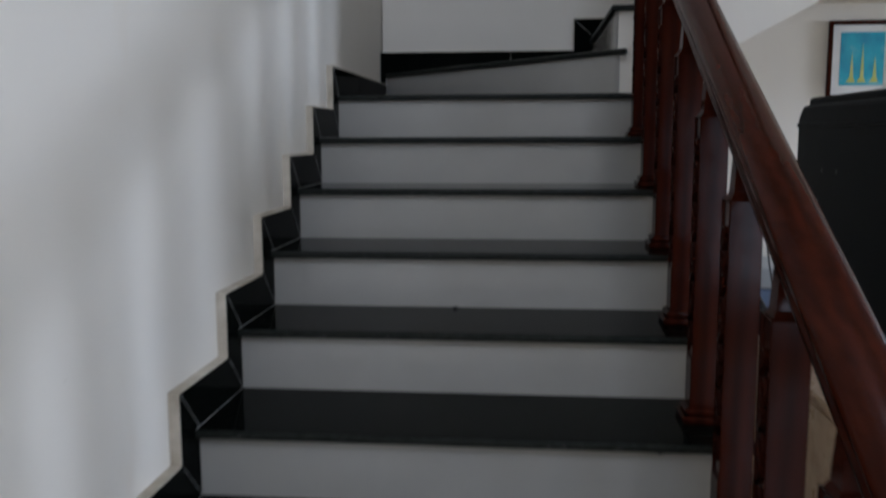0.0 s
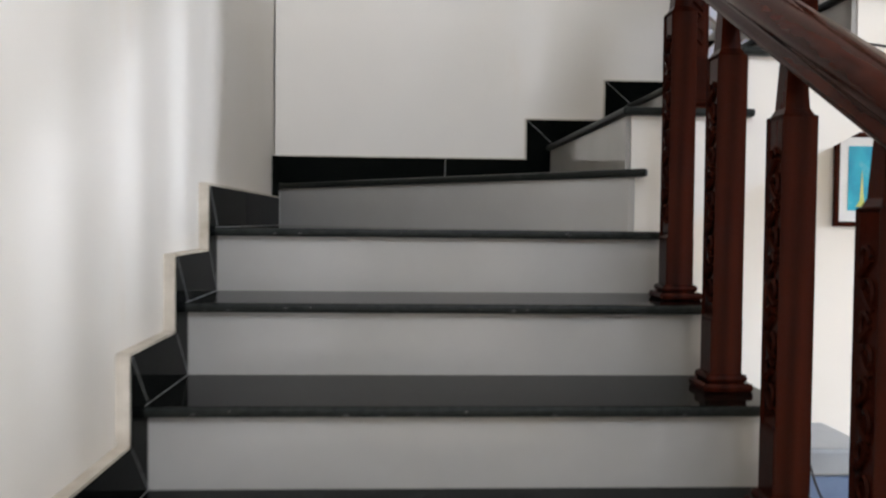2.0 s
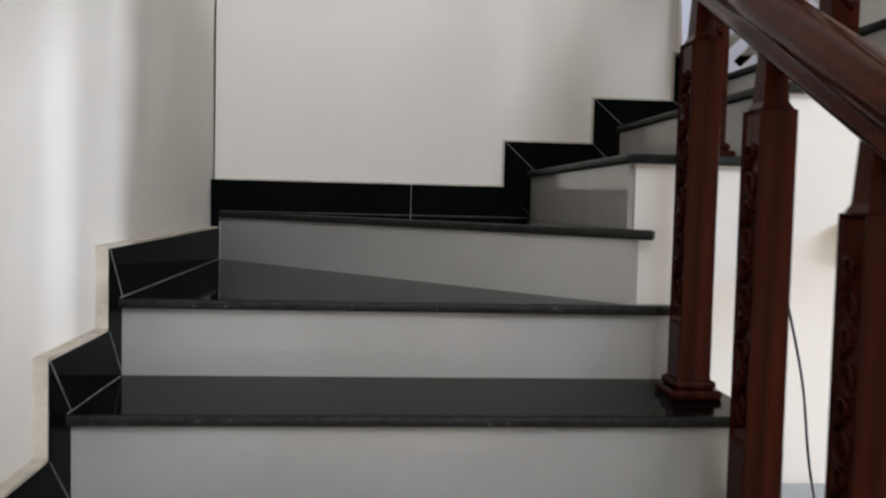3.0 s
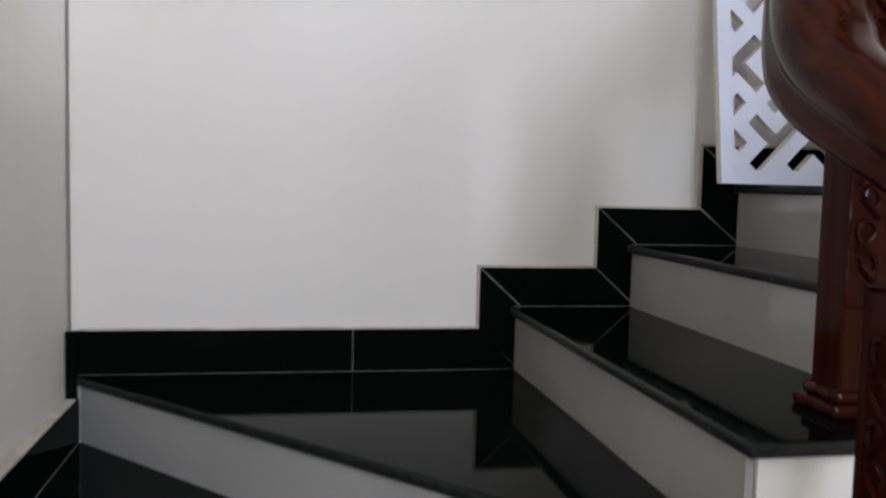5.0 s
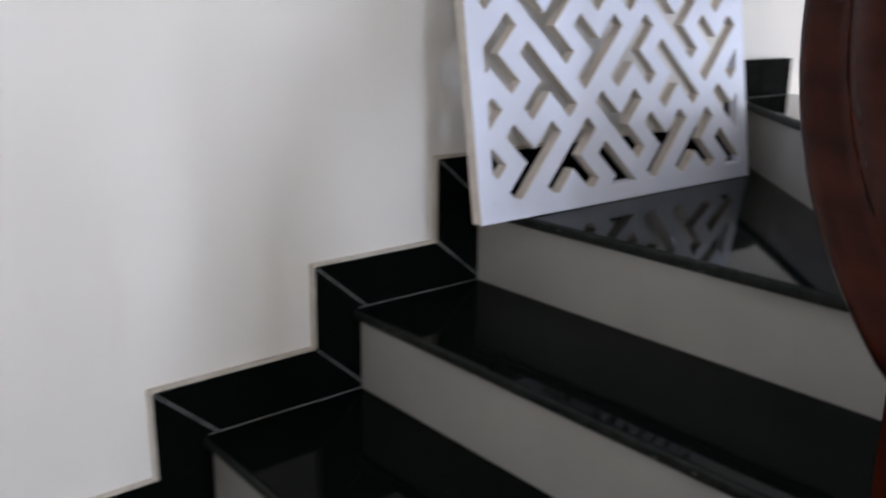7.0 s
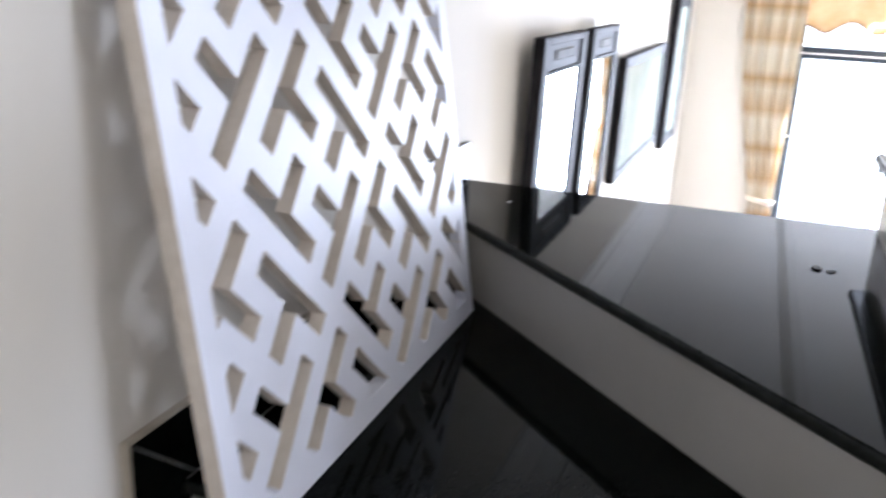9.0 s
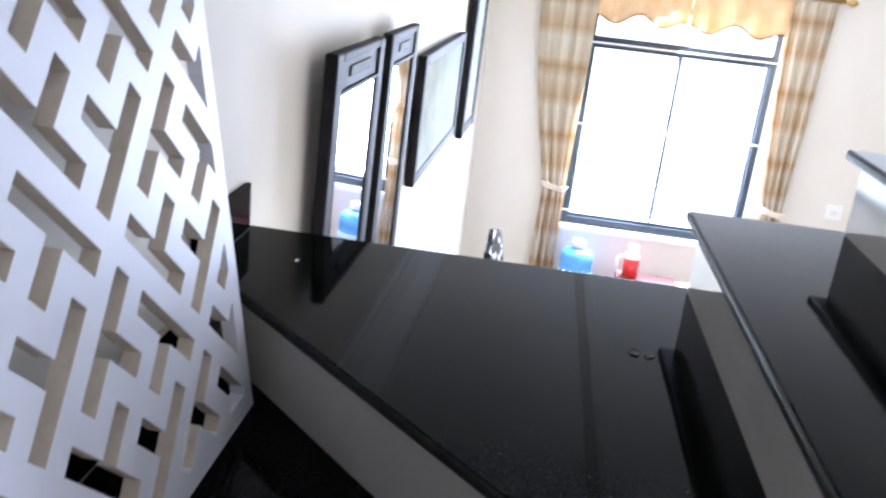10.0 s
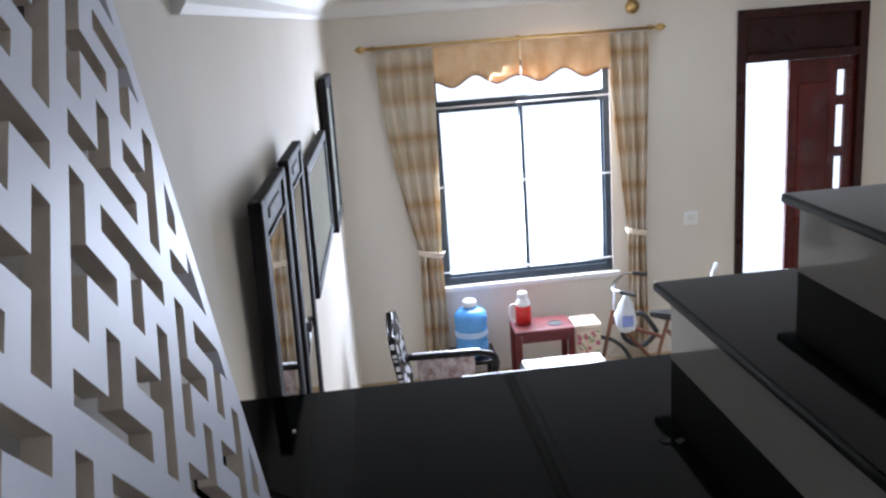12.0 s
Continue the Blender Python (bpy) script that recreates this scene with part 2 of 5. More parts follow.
M_TIN = material("printed_tin", mottled((0.70, 0.55, 0.42), (0.80, 0.74, 0.60), 9), 0.35)
M_TINRED = material("red_print", mottled((0.50, 0.06, 0.14), (0.55, 0.25, 0.28), 30), 0.4)
M_TINGREEN = material("green_print", mottled((0.16, 0.30, 0.12), (0.30, 0.40, 0.18), 30), 0.4)
M_CLOTH = material("flowered_cushion", mottled((0.22, 0.13, 0.10), (0.58, 0.50, 0.46), 22), 0.8)
M_PAINTING = material("blue_boat_print", painting, 0.1)
M_YELLOW = material("yellow_green_print", mottled((0.45, 0.50, 0.10), (0.6, 0.62, 0.25), 30), 0.3)
M_MAT = material("white_mount", mottled((0.70, 0.69, 0.66), (0.76, 0.75, 0.72), 8), 0.5)
M_FLOOR = material("tan_floor_tiles", floor_tile, 0.12)
M_GREY = material("grey_enamel", mottled((0.26, 0.28, 0.30), (0.32, 0.34, 0.36), 5), 0.35)
M_GREYBLUE = material("blue_grey_enamel", mottled((0.10, 0.15, 0.25), (0.14, 0.20, 0.32), 5), 0.35)
M_CARD = material("cardboard", mottled((0.42, 0.30, 0.17), (0.52, 0.39, 0.24), 6, 90, 0.3), 0.8)
M_TAN = material("pale_tan_wood", wood((0.36, 0.25, 0.16), (0.50, 0.37, 0.25), (3, 20, 20)), 0.4, spec=0.3)
M_RUBBER = material("black_rubber", mottled((0.010, 0.010, 0.010), (0.022, 0.022, 0.022), 40), 0.7)
M_STEEL = material("chromed_steel", mottled((0.5, 0.5, 0.5), (0.62, 0.62, 0.62), 9), 0.2, 1.0)
M_BAG = material("white_carrier_bag", mottled((0.62, 0.66, 0.72), (0.78, 0.80, 0.84), 12, 60, 0.5), 0.35)
M_BAGBLUE = material("blue_bag_print", mottled((0.16, 0.22, 0.55), (0.3, 0.36, 0.7), 18), 0.4)
M_BIKE = material("brown_bike_paint", mottled((0.10, 0.035, 0.02), (0.18, 0.07, 0.04), 9), 0.3)
M_SKY = bpy.data.materials.new("bright_hazy_sky")
M_SKY.use_nodes = True
M_SKY.node_tree.nodes["Principled BSDF"].inputs["Base Color"].default_value = (0.8, 0.85, 0.9, 1)
M_SKY.node_tree.nodes["Principled BSDF"].inputs["Emission Color"].default_value = (0.91, 0.96, 1.04, 1)
M_SKY.node_tree.nodes["Principled BSDF"].inputs["Emission Strength"].default_value = 2.6
M_GROUND = material("pale_concrete_yard", mottled((0.40, 0.39, 0.37), (0.52, 0.51, 0.48), 3, 80, 0.4), 0.85)
led = bpy.data.materials.new("red_led")
led.use_nodes = True
led.node_tree.nodes["Principled BSDF"].inputs["Base Color"].default_value = (0.8, 0.02, 0.01, 1)
led.node_tree.nodes["Principled BSDF"].inputs["Emission Color"].default_value = (1, 0.05, 0.03, 1)
led.node_tree.nodes["Principled BSDF"].inputs["Emission Strength"].default_value = 3.0


# ---------------------------------------------------------------- mesh helpers
def part(name, bm, mat, parent=None, label="", smooth=False):
    bmesh.ops.recalc_face_normals(bm, faces=bm.faces)
    me = bpy.data.meshes.new(name)
    bm.to_mesh(me)
    bm.free()
    me.materials.append(mat)
    if smooth:
        for f in me.polygons:
            f.use_smooth = True
    ob = new(name, me)
    if parent:
        ob.parent = parent
    if label:
        ob["label"] = label
    return ob


def thing(name, label, category, group="", kind="", at=(0, 0, 0), rz=0):
    ob = new(name)
    ob.empty_display_size = 0.05
    ob.matrix_world = pose(*at, 0, 0, rz)
    return tagged(ob, label, category, group, kind)


def add_box(bm, a, b, bev=0.0, seg=2):
    """A box between two corners, its edges rounded."""
    r = bmesh.ops.create_cube(bm, size=1.0)
    vs = r["verts"]
    lo, hi = [min(p, q) for p, q in zip(a, b)], [max(p, q) for p, q in zip(a, b)]
    for v in vs:
        v.co = Vector([lo[i] + (v.co[i] + 0.5) * (hi[i] - lo[i]) for i in range(3)])
    if bev:
        es = list({e for v in vs for e in v.link_edges})
        bmesh.ops.bevel(bm, geom=es, offset=bev, segments=seg, affect="EDGES", profile=0.5)
    return bm


def box(a, b, bev=0.0, seg=2):
    return add_box(bmesh.new(), a, b, bev, seg)


def add_prism(bm, pts, depth, place, bev=0.0, seg=2):
    """A flat outline pushed through a depth; place maps (u, v, w) into the scene."""
    n = len(pts)
    lo = [bm.verts.new(place(u, v, 0.0)) for u, v in pts]
    hi = [bm.verts.new(place(u, v, depth)) for u, v in pts]
    fs = [bm.faces.new(lo[::-1]), bm.faces.new(hi)]
    for i in range(n):
        fs.append(bm.faces.new((lo[i], lo[(i + 1) % n], hi[(i + 1) % n], hi[i])))
    if bev:
        es = list({e for f in fs for e in f.edges})
        bmesh.ops.bevel(bm, geom=es, offset=bev, segments=seg, affect="EDGES", profile=0.5)
    return bm


def prism(pts, depth, place, bev=0.0, seg=2):
    return add_prism(bmesh.new(), pts, depth, place, bev, seg)


def add_lathe(bm, prof, seg=20, centre=(0, 0, 0)):
    """A turned body: (radius, height) rings from the bottom up."""
    rings = []
    for r, z in prof:
        rings.append([bm.verts.new((centre[0] + r * math.cos(2 * math.pi * i / seg), centre[1] + r * math.sin(2 * math.pi * i / seg),
                                    centre[2] + z)) for i in range(seg)])
    for a, b in zip(rings, rings[1:]):
        for i in range(seg):
            bm.faces.new((a[i], a[(i + 1) % seg], b[(i + 1) % seg], b[i]))
    bm.faces.new(rings[0][::-1])
    bm.faces.new(rings[-1])
    return bm


def lathe(prof, seg=20, centre=(0, 0, 0)):
    return add_lathe(bmesh.new(), prof, seg, centre)


def add_sweep(bm, path, section, up=Vector((0, 0, 1)), close=True, swell=None):
    """A section (list of (side, up)) drawn along a path of points; swell scales it point by point."""
    path = [Vector(p) for p in path]
    rings, side = [], None
    for i, p in enumerate(path):
        d = (path[min(i + 1, len(path) - 1)] - path[max(i - 1, 0)]).normalized()
        if side is None:
            side = d.cross(up).normalized()
        else:
            side = (side - d * side.dot(d)).normalized()
        n = side.cross(d).normalized()
        k = swell[i] if swell else 1.0
        rings.append([bm.verts.new(p + side * s * k + n * u * k) for s, u in section])
    k = len(section)
    for a, b in zip(rings, rings[1:]):
        for i in range(k):
            bm.faces.new((a[i], a[(i + 1) % k], b[(i + 1) % k], b[i]))
    if close:
        bm.faces.new(rings[0][::-1])
        bm.faces.new(rings[-1])
    return bm


def sweep(path, section, up=Vector((0, 0, 1))):
    return add_sweep(bmesh.new(), path, section, up)


def ring(r, n=10):
    return [(r * math.cos(2 * math.pi * i / n), r * math.sin(2 * math.pi * i / n)) for i in range(n)]


def tube(path, r, n=10):
    return sweep(path, ring(r, n))


def arc_path(pts, n=8):
    """A smooth line through points (Catmull-Rom)."""
    pts = [Vector(p) for p in pts]
    out = []
    for i in range(len(pts) - 1):
        p0, p1, p2, p3 = pts[max(i - 1, 0)], pts[i], pts[i + 1], pts[min(i + 2, len(pts) - 1)]
        for k in range(n):
            s = k / n
            out.append(0.5 * ((2 * p1) + (p2 - p0) * s + (2 * p0 - 5 * p1 + 4 * p2 - p3) * s * s + (3 * p1 - p0 - 3 * p2 + p3) * s ** 3))
    return out + [pts[-1]]


def flat(z):
    return lambda u, v, w: (u, v, z + w)


# ---------------------------------------------------------------- setting
def wall_with_holes(name, lo, hi, holes, place, thick, mat, label):
    """A wall in (u, v) with rectangular openings right through it, as one mesh of plates round them."""
    bm = bmesh.new()
    us = sorted({lo[0], hi[0], *[h[0] for h in holes], *[h[2] for h in holes]})
    vs = sorted({lo[1], hi[1], *[h[1] for h in holes], *[h[3] for h in holes]})

    def solid(i, j):
        if not (0 <= i < len(us) - 1 and 0 <= j < len(vs) - 1):
            return False
        cu, cv = (us[i] + us[i + 1]) / 2, (vs[j] + vs[j + 1]) / 2
        return not any(h[0] < cu < h[2] and h[1] < cv < h[3] for h in holes)
    cache = {}

    def vert(i, j, w):
        if (i, j, w) not in cache:
            cache[i, j, w] = bm.verts.new(place(us[i], vs[j], w * thick))
        return cache[i, j, w]
    for i in range(len(us) - 1):
        for j in range(len(vs) - 1):
            if not solid(i, j):
                continue
            for w in (0, 1):
                bm.faces.new([vert(i, j, w), vert(i + 1, j, w), vert(i + 1, j + 1, w), vert(i, j + 1, w)])
            for (di, dj), (p, q) in {(-1, 0): ((i, j), (i, j + 1)), (1, 0): ((i + 1, j), (i + 1, j + 1)),
                                     (0, -1): ((i, j), (i + 1, j)), (0, 1): ((i, j + 1), (i + 1, j + 1))}.items():
                if not solid(i + di, j + dj):
                    bm.faces.new([vert(*p, 0), vert(*q, 0), vert(*q, 1), vert(*p, 1)])
    return tagged(part(name, bm, mat), label, "wall", kind="structure")


wall_with_holes("wall_west", (YREAR, FLOOR), (0.2, TOP), [], lambda u, v, w: (-0.008 - w, u, v), 0.2, M_WALL,
                "cream painted plaster wall beside the lower stairs")


def wall_y(x):
    """The back wall runs slightly out of square past the stairs."""
    return -0.030 * max(0.0, x - 2.9)


XN = XWIN + 0.2
tagged(part("wall_north", prism([(0.0, 0.0), (2.9, 0.0), (XN, wall_y(XN)), (XN, 0.2), (0.0, 0.2)], TOP - FLOOR, flat(FLOOR)), M_WALL),
       "cream painted plaster wall behind stairs and mirrors", "wall", kind="structure")
WY0, WY1, WZ0, WZ1 = -2.30, -0.90, 0.41, 2.16
DY0, DY1, DZ1 = -4.40, -3.33, 2.40
wall_with_holes("wall_east", (YREAR, FLOOR), (0.0, CEIL + 0.1), [(WY0, WZ0, WY1, WZ1), (DY0, FLOOR, DY1, DZ1)],
                lambda u, v, w: (XWIN + w, u, v), 0.22, M_WALL, "cream wall with a window and a house door")
# the high opening is unseen, added to let the stairwell fill lamp in
wall_with_holes("wall_south", (0.0, FLOOR), (XWIN, TOP), [(1.95, FLOOR, 2.75, 1.55), (0.55, 3.25, 2.15, 5.05)], lambda u, v, w: (u, YREAR - w, v), 0.2, M_WALL,
                "cream wall with an open doorway and an added high opening for fill light")
tagged(part("floor", box((-0.1, YREAR, FLOOR - 0.15), (XWIN, 0, FLOOR)), M_FLOOR), "tan glazed tile floor of the living room", "floor", kind="structure")
tagged(part("ground", box((-60, -60, FLOOR - 0.4), (80, 60, FLOOR - 0.16)), M_GROUND), "pale concrete yard round the house", "ground", kind="structure")
tagged(part("backdrop", box((10.6, -14, FLOOR - 0.2), (10.7, 8, 9)), M_SKY), "bright hazy sky beyond the house", "sky", kind="structure")
tagged(part("ceiling", box((2.95, YREAR, CEIL), (XWIN, 0.0, CEIL + 0.25)), M_CEIL), "white living room ceiling", "ceiling", kind="structure")
tagged(part("ceiling_upper", box((-0.2, YREAR - 0.2, TOP), (XWIN + 0.2, 0.2, TOP + 0.15)), M_CEIL), "white ceiling over the stairwell", "ceiling", kind="structure")
tagged(part("wall_upper", box((2.95, YREAR, CEIL + 0.25), (3.10, 0, TOP)), M_WALL), "cream wall over the living room edge", "wall", kind="structure")
# cornice
CORN = [(0, 0), (0, -0.17), (0.015, -0.17), (0.03, -0.15), (0.03, -0.12), (0.07, -0.07), (0.11, -0.045), (0.14, -0.03), (0.155, -0.03), (0.155, 0)]
tagged(part("cornice", prism(CORN, XWIN - 2.95, lambda u, v, w: (2.95 + w, wall_y(2.95 + w) - u, CEIL + v - 0.001)), M_CEIL),
       "white plaster cornice under the ceiling", "cornice", kind="structure")
tagged(part("cornice", prism(CORN, -YREAR - 0.16, lambda u, v, w: (XWIN - u, -0.16 - w, CEIL + v - 0.001)), M_CEIL),
       "white plaster cornice over the window", "cornice", kind="structure")
MOULD = [(-0.045, 0.0), (-0.04, -0.012), (-0.02, -0.02), (-0.012, -0.036), (0.012, -0.036), (0.02, -0.02), (0.04, -0.012), (0.045, 0.0)]
tagged(part("trim", prism(MOULD, XWIN - 4.1, lambda u, v, w: (3.3 + w, -0.95 + u, CEIL + v - 0.001)), M_CEIL),
       "white plaster moulding across the ceiling", "moulding", kind="structure")
tagged(part("baseboard", box((XWIN - 0.012, -3.29, FLOOR), (XWIN, -0.02, FLOOR + 0.13), 0.003), M_CARD), "tan tile baseboard below the window", "baseboard", kind="structure")
tagged(part("baseboard", prism([(3.0, FLOOR), (XWIN - 0.02, FLOOR), (XWIN - 0.02, FLOOR + 0.13), (3.0, FLOOR + 0.13)], 0.012, lambda u, v, w: (u, wall_y(u) - w, v), 0.003, 1), M_CARD), "tan tile baseboard along the mirror wall", "baseboard", kind="structure")

# ---------------------------------------------------------------- stairs
stairs = thing("staircase", "winding stairs with black granite treads and white risers", "staircase", kind="structure")
TH, OVER = 0.021, 0.028   # slab thickness, overhang of the nose


def nose1(k):
    return N6 - (6 - k) * G1


def nose3(k):
    return N12 - (k - 12) * G3


def tread(k, pts):
    ob = part("tread", prism(pts, TH, flat(k * H - TH), 0.007, 3), M_GRANITE, stairs, "polished black granite slab")
    ob.data.materials.append(M_NOSE)   # the sawn edges are duller than the polished top
    for f in ob.data.polygons:
        if f.normal.z < 0.8:
            f.material_index = 1


def riser(p, q, k, low=None, flush=False):
    """A white plate between two points of the plan, under tread k."""
    p, q = Vector((*p, 0)), Vector((*q, 0))
    d = (q - p).normalized()
    n = Vector((d.y, -d.x, 0)) * -0.012
    z0, z1 = (k - 1) * H if low is None else low, k * H - TH
    q2 = q + n + (d * (-n.y / d.y) if flush else d * 0)
    bm = bmesh.new()
    vs = [bm.verts.new((v.x, v.y, z)) for z in (z0, z1) for v in (p, q, q2, p + n)]
    for f in ((3, 2, 1, 0), (4, 5, 6, 7), (0, 1, 5, 4), (1, 2, 6, 5), (2, 3, 7, 6), (3, 0, 4, 7)):
        bm.faces.new([vs[i] for i in f])
    part("riser", bm, M_RISER, stairs, "glossy white riser plate")


W1 = 1.255   # end of the lower treads over the well
for k in range(-2, 6):
    y0, y1 = nose1(k), nose1(k + 1) + OVER + 0.012
    tread(k, [(0.002, y0), (W1, y0), (W1, y1), (0.002, y1)])
    riser((0.0, y0 + OVER), (W1 - 0.02, y0 + OVER), k)
P7 = (1.115, -1.240)       # inner end of the diagonal nose
# sixth tread, a wedge to the corner
tread(6, [(0.002, N6), (W1, N6), (W1, -1.155), (P7[0] + 0.01, -1.155), (0.06, -0.002), (0.002, -0.002)])
riser((0.0, N6 + OVER), (W1 - 0.02, N6 + OVER), 6)
# seventh, the corner by the back wall
tread(7, [(0.002, -0.012), P7, (P7[0] + 0.012, P7[1] + 0.02), (N8 + 0.05, -0.95), (N8 + OVER + 0.012, -0.002), (0.002, -0.002)])
riser((0.0205, -0.0045), (P7[0] - 0.03, P7[1] + 0.055), 7, flush=True)
tread(8, [(N8, -0.002), (N8, WELL - 0.030), (N9 + OVER + 0.012, WELL - 0.030), (N9 + OVER + 0.012, -0.002)])
riser((N8 + OVER - 0.001, WELL + 0.006), (N8 + OVER - 0.001, -0.0), 8)
tread(9, [(N9, -0.002), (N9, WELL - 0.030), (N10 + OVER + 0.03, WELL - 0.030), (N10 + OVER + 0.03, -0.002)])
riser((N9 + OVER - 0.001, WELL + 0.006), (N9 + OVER - 0.001, -0.0), 9)
A11, B11 = (2.615, -0.002), (1.72, -0.93)   # diagonal nose of the eleventh step
tread(10, [(N10, -0.002), (N10, WELL - 0.030), (1.89, WELL - 0.030), (1.89, -0.82), (2.68, -0.002)])
riser((N10 + OVER - 0.001, WELL + 0.006), (N10 + OVER - 0.001, -0.0), 10)
tread(11, [A11, B11, (1.76, N12 - 0.05), (X_OUT + 0.012, N12 - 0.05), (X_OUT + 0.012, -0.002)])
riser((B11[0] + 0.02, B11[1] - 0.0), (A11[0] + 0.02, A11[1] - 0.018), 11)
for k in range(12, 21):
    y0, y1 = nose3(k), nose3(k + 1) - OVER - 0.012
    tread(k, [(X_IN - 0.02, y0), (X_OUT + 0.012, y0), (X_OUT + 0.012, y1), (X_IN - 0.02, y1)])
    riser((X_OUT - 0.02, y0 - OVER), (X_IN, y0 - OVER), k, low=(10 * H if k == 12 else None))

# concrete under the flights, painted cream
bm = bmesh.new()
prof1 = [(nose1(-2) + OVER + 0.012, FLOOR), (nose1(1) + 0.1, FLOOR)]
y_end = N6 + OVER + 0.012
prof1.append((y_end + 0.02, 6 * H - TH - 0.30))
prof1 += [(y_end + 0.02, 6 * H - TH), (y_end, 6 * H - TH)]
for k in range(5, -3, -1):
    y = nose1(k) + OVER + 0.012
    prof1 += [(nose1(k + 1) + OVER + 0.012, k * H - TH), (y, k * H - TH)]
part("stringer", prism(prof1[:-1], W1 - 0.03, lambda u, v, w: (w, u, v)), M_WALL, stairs, "cream plastered side of the lower flight")
# corner block under the winders
part("stringer", prism([(0, 0), (0, y_end + 0.02), (1.075, y_end + 0.02), (1.075, 0)], 0.30, flat(6 * H - TH - 0.30)), M_WALL, stairs)
part("stringer", prism([(0.03, 0), (1.075, -1.17), (1.075, 0)], H, flat(6 * H - TH)), M_WALL, stairs)


def low_edge(x):
    return 1.023 + 0.54 * (x - 1.295)


XB = 1.89
prof2 = [(1.079, low_edge(1.079)), (XB, low_edge(XB)), (XB, 10 * H - TH), (N10 + OVER + 0.001, 10 * H - TH), (N10 + OVER + 0.001, 9 * H - TH),
         (N9 + OVER + 0.001, 9 * H - TH), (N9 + OVER + 0.001, 8 * H - TH), (N8 + OVER + 0.001, 8 * H - TH), (N8 + OVER + 0.001, 7 * H), (1.079, 7 * H)]
part("stringer", prism(prof2, -WELL, lambda u, v, w: (u, -w, v)), M_WALL, stairs, "cream plastered side of the short flight")
# landing slab under the upper winders
part("landing_slab", prism([(XB, 0), (XB, WELL), (X_OUT, WELL), (X_OUT, 0)], 10 * H - TH - 1.46, flat(1.46)), M_WALL, stairs)
part("landing_slab", prism([(2.66, -0.0), (1.83, -0.86), (1.83, N12 - OVER), (X_OUT, N12 - OVER), (X_OUT, 0)], H, flat(10 * H - TH)), M_WALL, stairs)
S3 = H / G3
prof3 = [(N12 - OVER - 0.012, 10 * H - TH), (N12 - OVER - 0.012, 12 * H - TH)]
for k in range(12, 20):
    prof3 += [(nose3(k + 1) - OVER - 0.012, k * H - TH), (nose3(k + 1) - OVER - 0.012, (k + 1) * H - TH)]
prof3 += [(nose3(21), 20 * H - TH), (nose3(21), 20 * H - 0.30), (WELL - 0.02, 10 * H - TH)]
part("stringer", prism(prof3, X_OUT - X_IN, lambda u, v, w: (X_IN + w, u, v)), M_WALL, stairs, "cream plastered side of the upper flight")

# skirting tiles along the walls, mitred, on a bed of cream grout
SK = 0.013


def skirt(pts, place):
    part("skirting_tile", prism(pts, 0.026 if place is west else SK, place, 0.0012, 1), M_SKIRT, stairs, "black granite skirting tile")


def bed(pts, place):
    part("grout_bed", prism(pts, 0.0235 if place is west else 0.0095, place), M_GROUT, stairs, "ragged cream grout edge")


def joint(p, q, place, r=0.0011):
    """A line of pale grout between two tiles, from p to q on the face of the skirting."""
    w = 0.026 if place is west else SK
    part("grout_line", tube([place(*p, w), place(*q, w)], r, 6), M_GROUTL, stairs, "thin pale grout joint")


def west(u, v, w):
    return (w - 0.008, u, v)


def north(u, v, w):
    return (u, -w, v)


def step_skirt(place, a0, r0, a1, z0, z1, top, r1=None, g=0.0007, e=0.006):
    """Upright and level tile at one step: a0 outer edge, r0 riser, a1 outer edge of the next step."""
    t0, t1 = z0 + top, z1 + top
    r1 = a1 + (r0 - a0) if r1 is None else r1
    skirt([(a0, t0 + g), (a0, t1), (r0 - g, z1 + g * 2), (r0 - g, z0 + g)], place)
    skirt([(a0 + g * 2, t1), (a1 - g, t1), (r1 - g * 2, z1 + g), (r0 + g, z1 + g)], place)
    bed([(a0 - e, t0 - 0.002), (a0 - e, t1 + e), (a1 - 0.001, t1 + e), (r1 - 0.003, z1 + 0.001), (r0, z1 + 0.001), (r0, z0 + 0.001)], place)
    joint((a0 + 0.001, t1 - 0.001), (r0 - g, z1 + 0.002), place)
    joint((a1, t1 - 0.001), (r1 - g, z1 + 0.002), place)
    joint((r0 - 0.022 if place is west else r0 + 0.004, z1 + 0.001), (r1 - 0.004, z1 + 0.001), place)


for k in range(-2, 6):
    step_skirt(west, nose1(k) - 0.073, nose1(k) + OVER, nose1(k + 1) - (0.073 if k < 5 else 0.061), (k - 1) * H, k * H, 0.105, nose1(k + 1) + OVER)
Z6, Z7 = 6 * H, 7 * H
a6, r6 = N6 - 0.061, N6 + OVER
skirt([(a6, 5 * H + 0.107), (a6, Z6 + 0.105), (r6 - 0.002, Z6 + 0.002), (r6 - 0.002, 5 * H)], west)
skirt([(a6 + 0.003, Z6 + 0.105), (-0.744, Z6 + 0.105), (-0.744, Z6 + 0.001), (r6 + 0.002, Z6 + 0.001)], west)
skirt([(-0.741, Z6 + 0.001), (-0.741, Z6 + 0.105), (-0.001, Z6 + 0.105), (-0.001, Z6 + 0.001)], west)
skirt([(-0.03, Z6 + 0.107), (-0.03, Z7 + 0.107), (-0.014, Z7 + 0.107), (-0.014, Z6 + 0.107)], west)
bed([(a6 - 0.006, 5 * H + 0.103), (a6 - 0.006, Z6 + 0.111), (-0.02, Z6 + 0.111), (-0.02, Z6 + 0.08), (a6 + 0.03, Z6 + 0.08), (a6 + 0.03, 5 * H + 0.103)], west)
